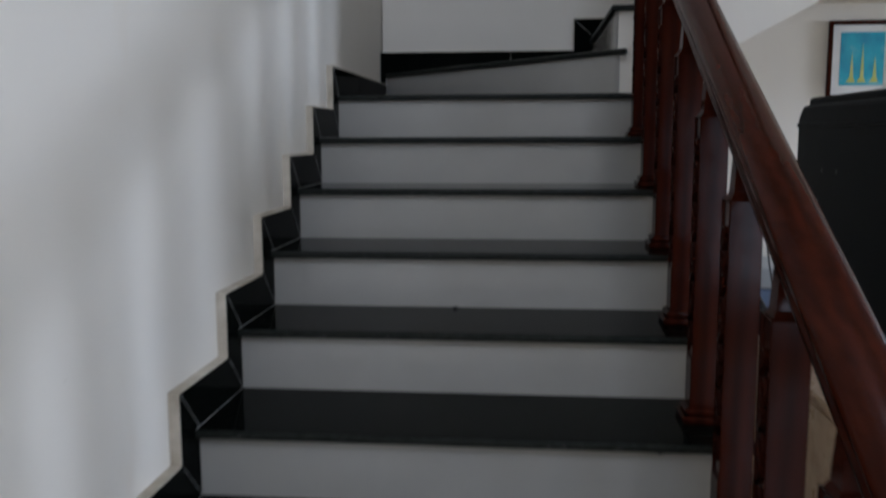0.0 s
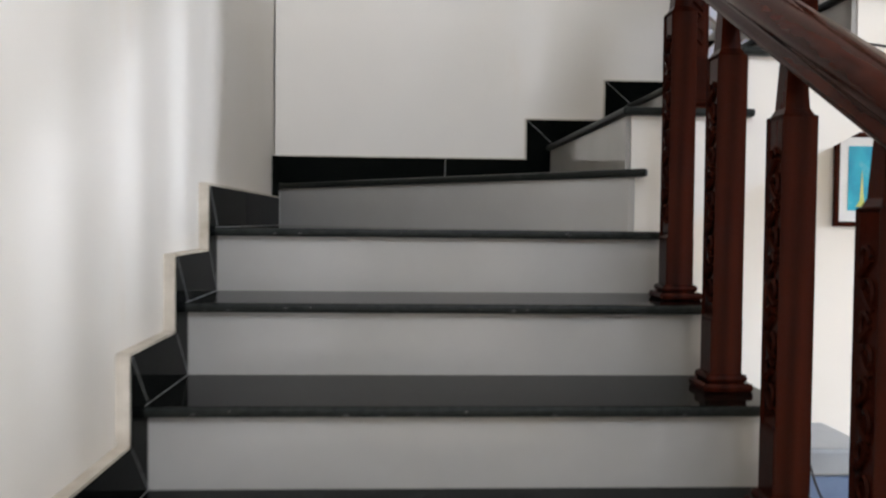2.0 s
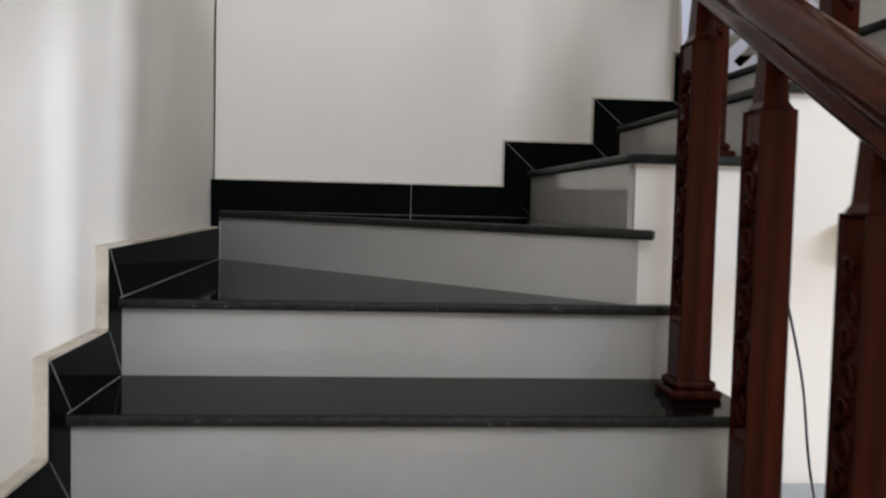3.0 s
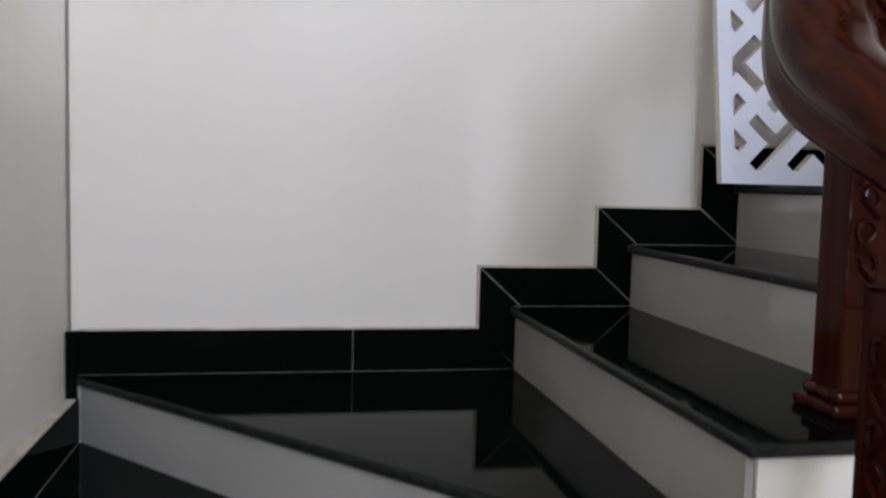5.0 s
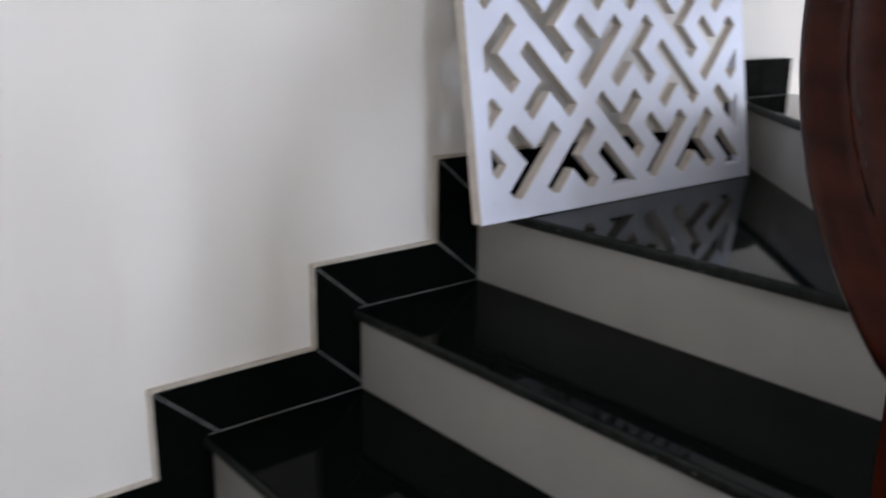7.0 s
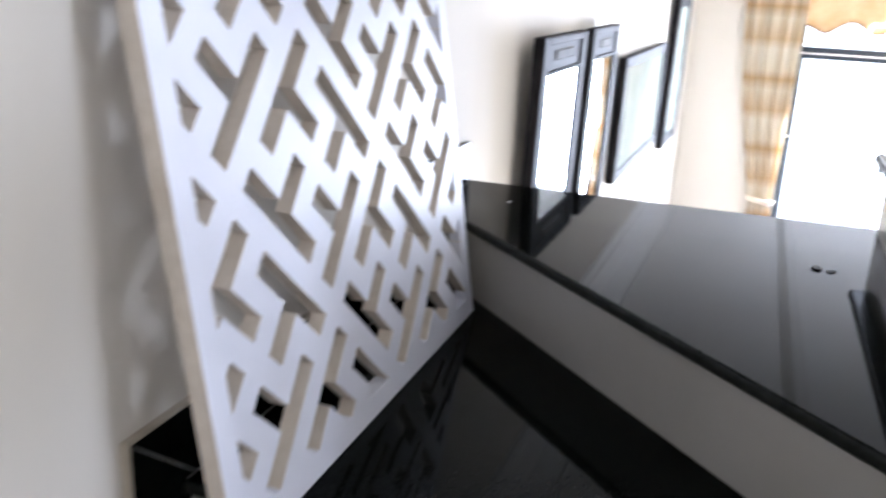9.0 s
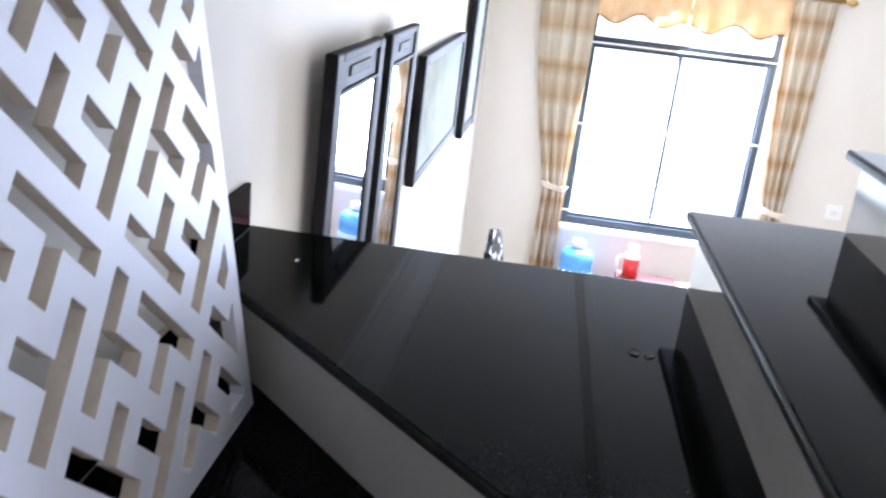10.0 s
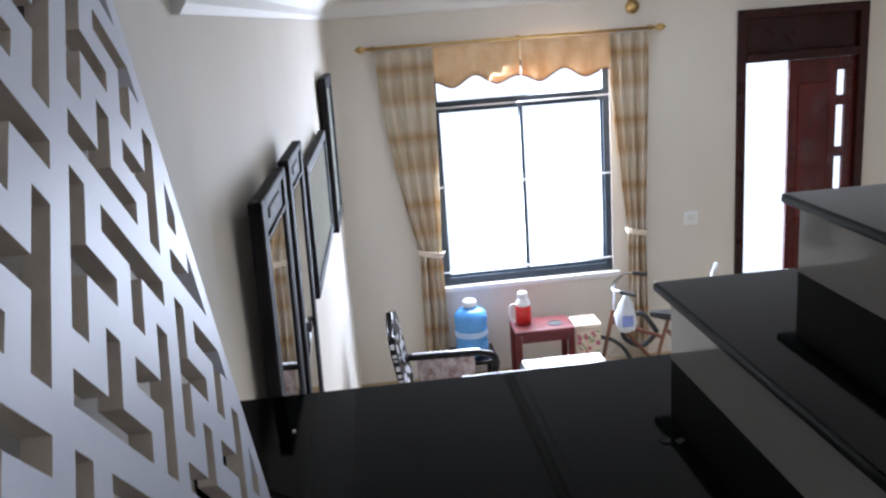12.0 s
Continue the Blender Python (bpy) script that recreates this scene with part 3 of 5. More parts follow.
joint((a6 + 0.002, Z6 + 0.104), (r6, Z6 + 0.002), west)
joint((r6 - 0.022, Z6 + 0.001), (-0.03, Z6 + 0.001), west)
joint((-0.7425, Z6 + 0.002), (-0.7425, Z6 + 0.104), west, 0.0008)
joint((0.666, Z7 + 0.002), (0.666, Z7 + 0.105), north, 0.0008)
a8 = N8 - 0.08
skirt([(0.001, Z7 + 0.001), (0.001, Z7 + 0.106), (0.665, Z7 + 0.106), (0.665, Z7 + 0.001)], north)
skirt([(0.667, Z7 + 0.001), (0.667, Z7 + 0.106), (a8 - 0.002, Z7 + 0.106), (N8 + OVER - 0.004, Z7 + 0.001)], north)
bed([(0.02, Z7 + 0.08), (0.02, Z7 + 0.111), (a8 - 0.002, Z7 + 0.111), (a8 - 0.002, Z7 + 0.08)], north)
step_skirt(north, a8, N8 + OVER, N9 - 0.08, Z7, 8 * H, 0.10)
step_skirt(north, N9 - 0.08, N9 + OVER, N10 - 0.09, 8 * H, 9 * H, 0.095, N10 + OVER)
step_skirt(north, N10 - 0.09, N10 + OVER, 2.56, 9 * H, 10 * H, 0.10)
skirt([(2.56, 10 * H + 0.102), (2.56, 11 * H + 0.10), (2.70, 11 * H + 0.10), (2.70, 11 * H + 0.001), (2.64, 11 * H + 0.001), (2.64, 10 * H + 0.002)], north)
skirt([(2.703, 11 * H + 0.001), (2.703, 11 * H + 0.10), (2.852, 11 * H + 0.10), (2.852, 11 * H + 0.001)], north)


# worn pale nicks along the noses
rnd = random.Random(11)
chips = bmesh.new()


def nick(p, along, out):
    """A shallow pale scar on a nose: p on the edge, along the nose, out of it."""
    ln, ht = rnd.uniform(0.002, 0.007), rnd.uniform(0.0008, 0.002)
    c = Vector(p) + Vector(out) * 0.0003
    a, o = Vector(along) * ln, Vector(out) * 0.0008
    up = Vector((0, 0, ht))
    pts = [c - a, c - a * 0.3 + up, c + a * 0.6 + up * 0.6, c + a, c + a * 0.2 - up, c - a * 0.6 - up * 0.7]
    f = [chips.verts.new(q + o) for q in pts]
    b = [chips.verts.new(q - o) for q in pts]
    chips.faces.new(f)
    for n in range(6):
        chips.faces.new((f[n], f[(n + 1) % 6], b[(n + 1) % 6], b[n]))


for k in range(0, 7):
    for n in range(9):
        nick((rnd.uniform(0.03, 1.05), nose1(k), k * H - rnd.uniform(0.008, 0.020)), (1, 0, 0), (0, -1, 0))
for x, k in ((N8, 8), (N9, 9), (N10, 10)):
    for n in range(7):
        nick((x, rnd.uniform(-1.1, -0.05), k * H - rnd.uniform(0.008, 0.018)), (0, 1, 0), (-1, 0, 0))
nick((N9, -0.765, 9 * H - 0.010), (0, 1, 0), (-1, 0, 0))
tagged(part("edge_nicks", chips, M_GROUTD, stairs, "pale worn nicks on the granite noses"), kind="stuff")

# thin grout fillets where treads meet the wall tiles
for x0, x1, k in ((0.02, N8 + OVER, 7), (N8 + 0.01, N9 + OVER, 8), (N9 + 0.01, N10 + OVER, 9), (N10 + 0.01, 2.60, 10), (2.63, 2.85, 11)):
    part("grout_line", box((x0, -SK - 0.0025, k * H), (x1, -SK + 0.001, k * H + 0.0018)), M_GROUTD, stairs)

# ---------------------------------------------------------------- railing
def baluster_parts(owner, height):
    """A square carved post: base plate, shaft with a sunk carved field on two sides, tapered neck."""
    part("base", add_box(box((-0.052, -0.052, 0), (0.052, 0.052, 0.018), 0.006), (-0.044, -0.044, 0.018), (0.044, 0.044, 0.036), 0.009), M_WOOD, owner)
    s, top = 0.0335, height
    bm = box((-s, -s, 0.03), (s, s, top))
    bmesh.ops.bisect_plane(bm, geom=bm.verts[:] + bm.edges[:] + bm.faces[:], plane_co=(0, 0, 0.15), plane_no=(0, 0, 1))
    field = [f for f in bm.faces if abs(f.normal.x) > 0.9 and f.calc_center_median().z > 0.15]
    bmesh.ops.inset_individual(bm, faces=field, thickness=0.011, depth=-0.006)
    rim = [e for e in bm.edges if all(abs(abs(v.co.x) - s) < 1e-5 and abs(abs(v.co.y) - s) < 1e-5 for v in e.verts) or all(abs(v.co.z - top) < 1e-5 for v in e.verts)]
    bmesh.ops.bevel(bm, geom=rim, offset=0.004, segments=2, affect="EDGES", profile=0.5)
    part("shaft", bm, M_WOOD, owner)
    # carving: a running scroll of raised loops
    bm = bmesh.new()
    z, i = 0.185, 0
    while z < top - 0.085:
        for sx in (-1, 1):
            side = 1 if i % 2 else -1
            pts = []
            for a in range(11):
                th = math.pi * (0.1 + 1.5 * a / 10)
                r = 0.0155 * (1 - 0.045 * a)
                pts.append((sx * (s - 0.0035), side * (0.004 - r * math.cos(th)), z + 0.026 + side * 0 + r * 1.35 * math.sin(th)))
            add_sweep(bm, pts, ring(0.0042, 5), up=Vector((1, 0, 0)))
            leaf = [(sx * (s - 0.0035), side * 0.016, z + 0.002), (sx * (s - 0.002), side * 0.006, z + 0.012), (sx * (s - 0.0035), -side * 0.010, z + 0.028)]
            add_sweep(bm, arc_path(leaf, 3), ring(0.005, 5), up=Vector((1, 0, 0)))
        z += 0.046
        i += 1
    tagged(part("carving", bm, M_WOOD, owner, "carved scroll relief"), kind="stuff")
    # neck
    bm = bmesh.new()
    for (r0, z0), (r1, z1) in (((0.029, top - 0.003), (0.0215, top + 0.012)), ((0.0215, top + 0.012), (0.018, top + 0.075)), ((0.018, top + 0.075), (0.0145, top + 0.135))):
        vs = [bm.verts.new((x * r, y * r, zz)) for r, zz in ((r0, z0), (r1, z1)) for x, y in ((-1, -1), (1, -1), (1, 1), (-1, 1))]
        bm.faces.new(vs[3::-1])
        bm.faces.new(vs[4:])
        for q in range(4):
            bm.faces.new((vs[q], vs[(q + 1) % 4], vs[4 + (q + 1) % 4], vs[4 + q]))
    part("neck", bm, M_WOOD, owner)


first = thing("baluster", "carved red-brown lacquered baluster on a granite tread", "baluster", "stair balusters", at=(1.168, nose1(5) + 0.185, 5 * H))
baluster_parts(first, 0.70)
for k in range(-2, 5):
    copy_thing(first, pose(1.168, nose1(k) + 0.185, k * H))
copy_thing(first, pose(1.295, -1.05, 8 * H, 0, 0, 90))
copy_thing(first, pose(1.60, -1.05, 9 * H, 0, 0, 90))
for k in range(12, 20):
    copy_thing(first, pose(X_IN + 0.055, nose3(k) - 0.13, k * H))

RAIL = [(-0.022, -0.045), (0.022, -0.045), (0.030, -0.038), (0.031, -0.026), (0.026, -0.018), (0.030, -0.008), (0.040, 0.004), (0.043, 0.020),
        (0.037, 0.037), (0.022, 0.047), (0.0, 0.050), (-0.022, 0.047), (-0.037, 0.037), (-0.043, 0.020), (-0.040, 0.004), (-0.030, -0.008),
        (-0.026, -0.018), (-0.031, -0.026), (-0.030, -0.038)]


def rail1(y):
    return 1.46 + 0.526 * (y + 1.72) - 0.01


low = [(1.168, y, rail1(y)) for y in (-4.0, -3.0, -2.2, -1.6, -1.36)]
R0 = rail1(-1.25)
rise = arc_path([low[-1], (1.165, -1.25, R0 + 0.005), (1.178, -1.12, R0 + 0.085), (1.225, -1.02, R0 + 0.21), (1.262, -0.99, R0 + 0.36),
                 (1.31, -1.02, R0 + 0.48), (1.39, -1.05, R0 + 0.555), (1.48, -1.05, R0 + 0.60)], 7)
Z9 = R0 + 0.60
mid = [(1.55, -1.05, Z9 + 0.037), (1.62, -1.05, Z9 + 0.074)]
turn = arc_path([mid[-1], (1.70, -1.055, Z9 + 0.125), (1.742, -1.10, Z9 + 0.22), (1.752, -1.16, Z9 + 0.34), (1.755, -1.28, Z9 + 0.45)], 6)
up3 = [(X_IN + 0.055, -1.6, Z9 + 0.45 + 0.32 * S3), (X_IN + 0.055, -3.2, Z9 + 0.45 + 1.92 * S3)]
rail_thing = thing("handrail", "dark red-brown lacquered wooden handrail along the stairs", "handrail")
part("rail", sweep(low[:-1] + rise[:1], RAIL), M_RAIL, rail_thing, smooth=True)
neck = rise + mid
part("gooseneck", add_sweep(bmesh.new(), neck, RAIL, swell=[1.0 + 0.49 * min(1.0, max(0.0, (n - 3) / 12)) for n in range(len(neck))]), M_RAIL, rail_thing, "curved rising piece of the handrail", smooth=True)
part("rail", sweep(turn + up3, RAIL), M_RAIL, rail_thing, smooth=True)

# ---------------------------------------------------------------- lattice panel leaning on the wall
panel = thing("lattice_panel", "white pierced fretwork panel leaning on the wall, standing on a tread", "panel")
PT, UNIT, INSET = 0.024, 0.0358, 0.03
U0, U1, PH = -0.013, 0.855, 0.990          # left edge, right edge, height
IU0, IU1, IV0, IV1 = 0.024, 0.820, 0.035, 0.955   # the pierced field inside the borders
# four T-shaped slots turn round the middle of each diamond of seven units
SLOTS = set()
for cell in [(n, 0) for n in range(5)] + [(2, 1), (2, 2)]:
    for quarter in range(4):
        SLOTS.add(cell)
        cell = (6 - cell[1], cell[0])


def is_solid(i, j):
    return (i % 8, j % 8) not in SLOTS


def clip_poly(poly, axis, limit, sign):
    out = []
    for n, p in enumerate(poly):
        q = poly[(n + 1) % len(poly)]
        ip, iq = sign * p[axis] <= sign * limit, sign * q[axis] <= sign * limit
        if ip:
            out.append(p)
        if ip != iq:
            s = (limit - p[axis]) / (q[axis] - p[axis])
            out.append((p[0] + s * (q[0] - p[0]), p[1] + s * (q[1] - p[1])))
    return out


c45 = math.sqrt(0.5)
lean = math.atan(0.152)


def on_panel(u, v, w):
    """Panel coordinates: across, up along the lean, out from the wall."""
    return (1.565 + u, -0.1492 + v * math.sin(lean) - w * math.cos(lean), 10 * H + v * math.cos(lean) + 0.002)


fret = bmesh.new()
FIELD = ((0, IU0 - 0.001, -1), (0, IU1 + 0.001, 1), (1, IV0 - 0.001, -1), (1, IV1 + 0.001, 1))


def clip_line(p, q):
    """The piece of a line that lies in the pierced field, or None."""
    for axis, limit, sign in FIELD:
        ip, iq = sign * p[axis] <= sign * limit, sign * q[axis] <= sign * limit
        if not ip and not iq:
            return None
        if ip != iq:
            f = (limit - p[axis]) / (q[axis] - p[axis])
            cut = (p[0] + f * (q[0] - p[0]), p[1] + f * (q[1] - p[1]))
            p, q = (p, cut) if ip else (cut, q)
    return p, q


for i in range(-12, 40):
    for j in range(-28, 30):
        if not is_solid(i, j):
            continue
        quad = []
        for a, b in ((i, j), (i + 1, j), (i + 1, j + 1), (i, j + 1)):
            p, q = 0.0803 + (a + INSET * (-1) ** a) * UNIT, -0.0423 + (b + INSET * (-1) ** b) * UNIT
            quad.append(((p - q) * c45, (p + q) * c45))
        poly = quad
        for axis, limit, sign in FIELD:
            poly = clip_poly(poly, axis, limit, sign) if len(poly) > 2 else []
        if len(poly) < 3:
            continue
        for w in (0.0, PT):
            fret.faces.new([fret.verts.new(on_panel(u, v, w)) for u, v in poly])
        for n, (di, dj) in enumerate(((0, -1), (1, 0), (0, 1), (-1, 0))):
            line = None if is_solid(i + di, j + dj) else clip_line(quad[n], quad[(n + 1) % 4])
            if line and math.dist(*line) > 0.001:
                f = fret.faces.new([fret.verts.new(on_panel(*line[0], 0)), fret.verts.new(on_panel(*line[1], 0)),
                                    fret.verts.new(on_panel(*line[1], PT)), fret.verts.new(on_panel(*line[0], PT))])
                f.material_index = 1
bmesh.ops.remove_doubles(fret, verts=fret.verts, dist=0.0005)
left_over = set(fret.verts)
while left_over:
    island, todo = set(), [left_over.pop()]
    while todo:
        v = todo.pop()
        island.add(v)
        for e in v.link_edges:
            o = e.other_vert(v)
            if o in left_over:
                left_over.discard(o)
                todo.append(o)
    piece, twin = bmesh.new(), {}
    for v in sorted(island, key=lambda v: v.co[:]):
        twin[v] = piece.verts.new(v.co)
    for f in fret.faces:
        if f.verts[0] in island:
            piece.faces.new([twin[v] for v in f.verts]).material_index = f.material_index
    ob = part("fretwork", piece, M_LATTICE, panel, "white lacquered diagonal fretwork with raw beige cut edges")
    ob.data.materials.append(M_LATEDGE)
fret.free()
for u0, v0, u1, v1 in ((U0, 0, U1, IV0), (U0, IV1, U1, PH), (U0, IV0, IU0, IV1), (IU1, IV0, U1, IV1)):
    ob = part("border", prism([(u0, v0), (u1, v0), (u1, v1), (u0, v1)], PT, on_panel), M_LATTICE, panel)
    ob.data.materials.append(M_LATEDGE)   # sawn outer sides
    for f in ob.data.polygons:
        if min(abs(f.center.x - 1.565 - U0), abs(f.center.x - 1.565 - U1)) < 0.001:
            f.material_index = 1


# ---------------------------------------------------------------- mirrors and pictures on the back wall
def frame_parts(owner, x0, x1, z0, z1, bar, depth, lean_out, frame_mat, glass_mat, glass_name, top_panel=False):
    """A frame that hangs on the back wall, its top tilted off it."""
    def place(u, v, w):
        return (u, wall_y(u) - 0.006 - (v - z0) * lean_out - w, v)
    tb = 0.026 if top_panel else bar
    for u0, v0, u1, v1 in ((x0, z0, x0 + bar, z1), (x1 - bar, z0, x1, z1), (x0 + bar, z1 - tb, x1 - bar, z1), (x0 + bar, z0, x1 - bar, z0 + bar)):
        part("frame_bar", prism([(u0, v0), (u1, v0), (u1, v1), (u0, v1)], depth, place, 0.006, 2), frame_mat, owner)
    b = bar * 0.25
    zt = z1 - tb
    if top_panel:
        zt = z1 - 0.10
        part("carved_crest", prism([(x0 + bar, zt), (x1 - bar, zt), (x1 - bar, z1 - tb), (x0 + bar, z1 - tb)], depth * 0.78, place), frame_mat, owner)
        part("crest_inlay", prism([(x0 + bar + 0.09, zt + 0.026), (x1 - bar - 0.09, zt + 0.026), (x1 - bar - 0.09, z1 - tb - 0.016), (x0 + bar + 0.09, z1 - tb - 0.016)],
                                  depth * 0.9, place, 0.004, 1), M_INLAY, owner, "dull grey-brown inlay")
        part("frame_bar", prism([(x0 + bar, zt - 0.014), (x1 - bar, zt - 0.014), (x1 - bar, zt), (x0 + bar, zt)], depth, place, 0.004, 2), frame_mat, owner)
        zt -= 0.014
    for u0, u1 in ((x0 + bar, x0 + bar + b), (x1 - bar - b, x1 - bar)):
        part("inner_bead", prism([(u0, z0 + bar), (u1, z0 + bar), (u1, zt), (u0, zt)], depth * 0.97, place, 0.003, 1), M_FRAME, owner)
    part(glass_name, prism([(x0 + bar, z0 + bar), (x1 - bar, z0 + bar), (x1 - bar, zt), (x0 + bar, zt)], depth * 0.82, place), glass_mat, owner)


m1 = thing("wall_mirror", "tall mirror in a black lacquered frame with carved top", "mirror", "wall mirrors")
frame_parts(m1, 3.25, 3.79, 0.45, 2.125, 0.065, 0.035, 0.022, M_FRAME, M_MIRROR, "mirror_glass", True)
m2 = thing("wall_mirror", "tall mirror in a black lacquered frame beside its twin", "mirror", "wall mirrors")
frame_parts(m2, 3.90, 4.38, 0.45, 2.125, 0.065, 0.035, 0.022, M_FRAME, M_MIRROR, "mirror_glass", True)
p3 = thing("framed_picture", "wide glazed picture in a black frame tilted off the wall", "picture", "wall pictures")
frame_parts(p3, 4.77, 6.05, 1.395, 1.965, 0.05, 0.04, 0.012, M_FRAME, M_PICGLASS, "glazed_print")
p4 = thing("framed_picture", "narrow tall picture in a dark frame near the corner", "picture", "wall pictures")
frame_parts(p4, 6.40, 7.00, 1.29, 2.22, 0.07, 0.045, 0.012, M_FRAME, M_PICGLASS, "glazed_print")
boat = thing("framed_print", "small framed print of yellow boats on a blue ground", "picture")


def flat_wall(u, v, w):
    return (u, -0.004 - w, v)


for u0, v0, u1, v1 in ((2.235, 0.995, 2.255, 1.375), (2.545, 0.995, 2.565, 1.375), (2.255, 1.355, 2.545, 1.375), (2.255, 0.995, 2.545, 1.015)):
    part("frame_bar", prism([(u0, v0), (u1, v0), (u1, v1), (u0, v1)], 0.022, flat_wall, 0.003, 1), M_WOOD, boat)
part("mount", prism([(2.255, 1.015), (2.545, 1.015), (2.545, 1.355), (2.255, 1.355)], 0.008, flat_wall), M_MAT, boat, "white mount")
part("print", prism([(2.295, 1.06), (2.505, 1.06), (2.505, 1.32), (2.295, 1.32)], 0.0095, flat_wall), M_PAINTING, boat, "turquoise print")
for u, hgt in ((2.35, 0.15), (2.40, 0.19), (2.46, 0.13)):
    part("boat", prism([(u - 0.022, 1.075), (u + 0.022, 1.075), (u + 0.012, 1.10), (u + 0.002, 1.075 + hgt), (u - 0.006, 1.10)], 0.0106, flat_wall), M_YELLOW, boat, "yellow-green sail")

# ---------------------------------------------------------------- window, curtains, door
win = tagged(new("window_1"), "grey aluminium sliding window with two panes", "window", kind="structure")


def east(u, v, w):
    return (XWIN + 0.09 - w, u, v)


YM = (WY0 + WY1) / 2
for name, u0, v0, u1, v1, d in (("window_frame", WY0, WZ0, WY0 + 0.05, WZ1, 0.07), ("window_frame", WY1 - 0.05, WZ0, WY1, WZ1, 0.07),
                                ("window_frame", WY0 + 0.05, WZ0, WY1 - 0.05, WZ0 + 0.06, 0.07), ("window_frame", WY0 + 0.05, WZ1 - 0.05, WY1 - 0.05, WZ1, 0.07),
                                ("transom_bar", WY0 + 0.05, 1.80, WY1 - 0.05, 1.885, 0.075), ("mullion", YM - 0.014, WZ0 + 0.06, YM + 0.014, 1.80, 0.06)):
    part(name, prism([(u0, v0), (u1, v0), (u1, v1), (u0, v1)], d, east, 0.003, 1), M_ALU, win)
v0, v1 = WZ0 + 0.06, 1.80
for a0, b0, a1, b1 in ((WY0 + 0.05, v0, WY0 + 0.068, v1), (WY1 - 0.062, v0, WY1 - 0.05, v1), (WY0 + 0.068, v0, YM - 0.014, v0 + 0.025), (YM + 0.014, v0, WY1 - 0.062, v0 + 0.025)):
    part("sash", prism([(a0, b0), (a1, b0), (a1, b1), (a0, b1)], 0.045, east, 0.002, 1), M_ALU, win)
for z in (0.52, 1.22, 1.84):
    part("guard_bar", tube([(XWIN + 0.012, WY0 + 0.002, z), (XWIN + 0.012, WY1 - 0.002, z)], 0.007, 8), M_WHITE, win, "white guard bar")
for y in (WY0 + 0.10, WY1 - 0.10):
    part("guard_bar", tube([(XWIN + 0.026, y, WZ0 + 0.001), (XWIN + 0.026, y, WZ1 - 0.001)], 0.006, 8), M_WHITE, win, "white upright guard bar")
part("window_sill", box((XWIN - 0.04, WY0 - 0.05, WZ0 - 0.045), (XWIN + 0.09, WY1 + 0.05, WZ0 - 0.002), 0.006), M_WHITE, win, "white window sill")


def curtain(name, top, tie, foot, label):
    """Pleated cloth from rod to floor, drawn in at a tie. Each of top, tie, foot: (y from, y to, z)."""
    th = thing(name, label, "curtain", "window curtains")
    bm = bmesh.new()
    nu, nv = 72, 44
    grid = []
    for b in range(nv + 1):
        z = top[2] + (foot[2] - top[2]) * b / nv
        if z > tie[2]:
            s = (top[2] - z) / (top[2] - tie[2])
            e = s ** 1.7
            y0, y1 = (p + (q - p) * e for p, q in zip(top[:2], tie[:2]))
        else:
            s = (tie[2] - z) / (tie[2] - foot[2])
            e = math.sin(min(s * 1.6, 1) * math.pi / 2)
            y0, y1 = (p + (q - p) * e for p, q in zip(tie[:2], foot[:2]))
        row = []
        for a in range(nu + 1):
            u = a / nu
            wave = math.sin(u * 2 * math.pi * 3.6 + 0.6 * math.sin(b * 0.14)) * 0.026 + math.sin(u * 2 * math.pi * 2.3 + 1 + b * 0.05) * 0.010
            row.append(bm.verts.new((XWIN - 0.075 + wave, y0 + (y1 - y0) * u, z)))
        grid.append(row)
    for b in range(nv):
        for a in range(nu):
            bm.faces.new((grid[b][a], grid[b][a + 1], grid[b + 1][a + 1], grid[b + 1][a]))
    cloth = part("cloth", bm, M_PLAID, th, smooth=True)
    m = cloth.modifiers.new("thick", "SOLIDIFY")
    m.thickness = 0.003
    yc, w = (tie[0] + tie[1]) / 2, abs(tie[1] - tie[0]) / 2 + 0.012
    loop = [(XWIN - 0.075 + 0.048 * math.sin(q), yc + w * math.cos(q), tie[2] + 0.02 * math.cos(q)) for q in [2 * math.pi * n / 24 for n in range(25)]]
    part("tie_band", sweep(loop, [(-0.004, -0.025), (0.004, -0.025), (0.004, 0.025), (-0.004, 0.025)]), M_TIN, th, "pale cloth tie")
    return th


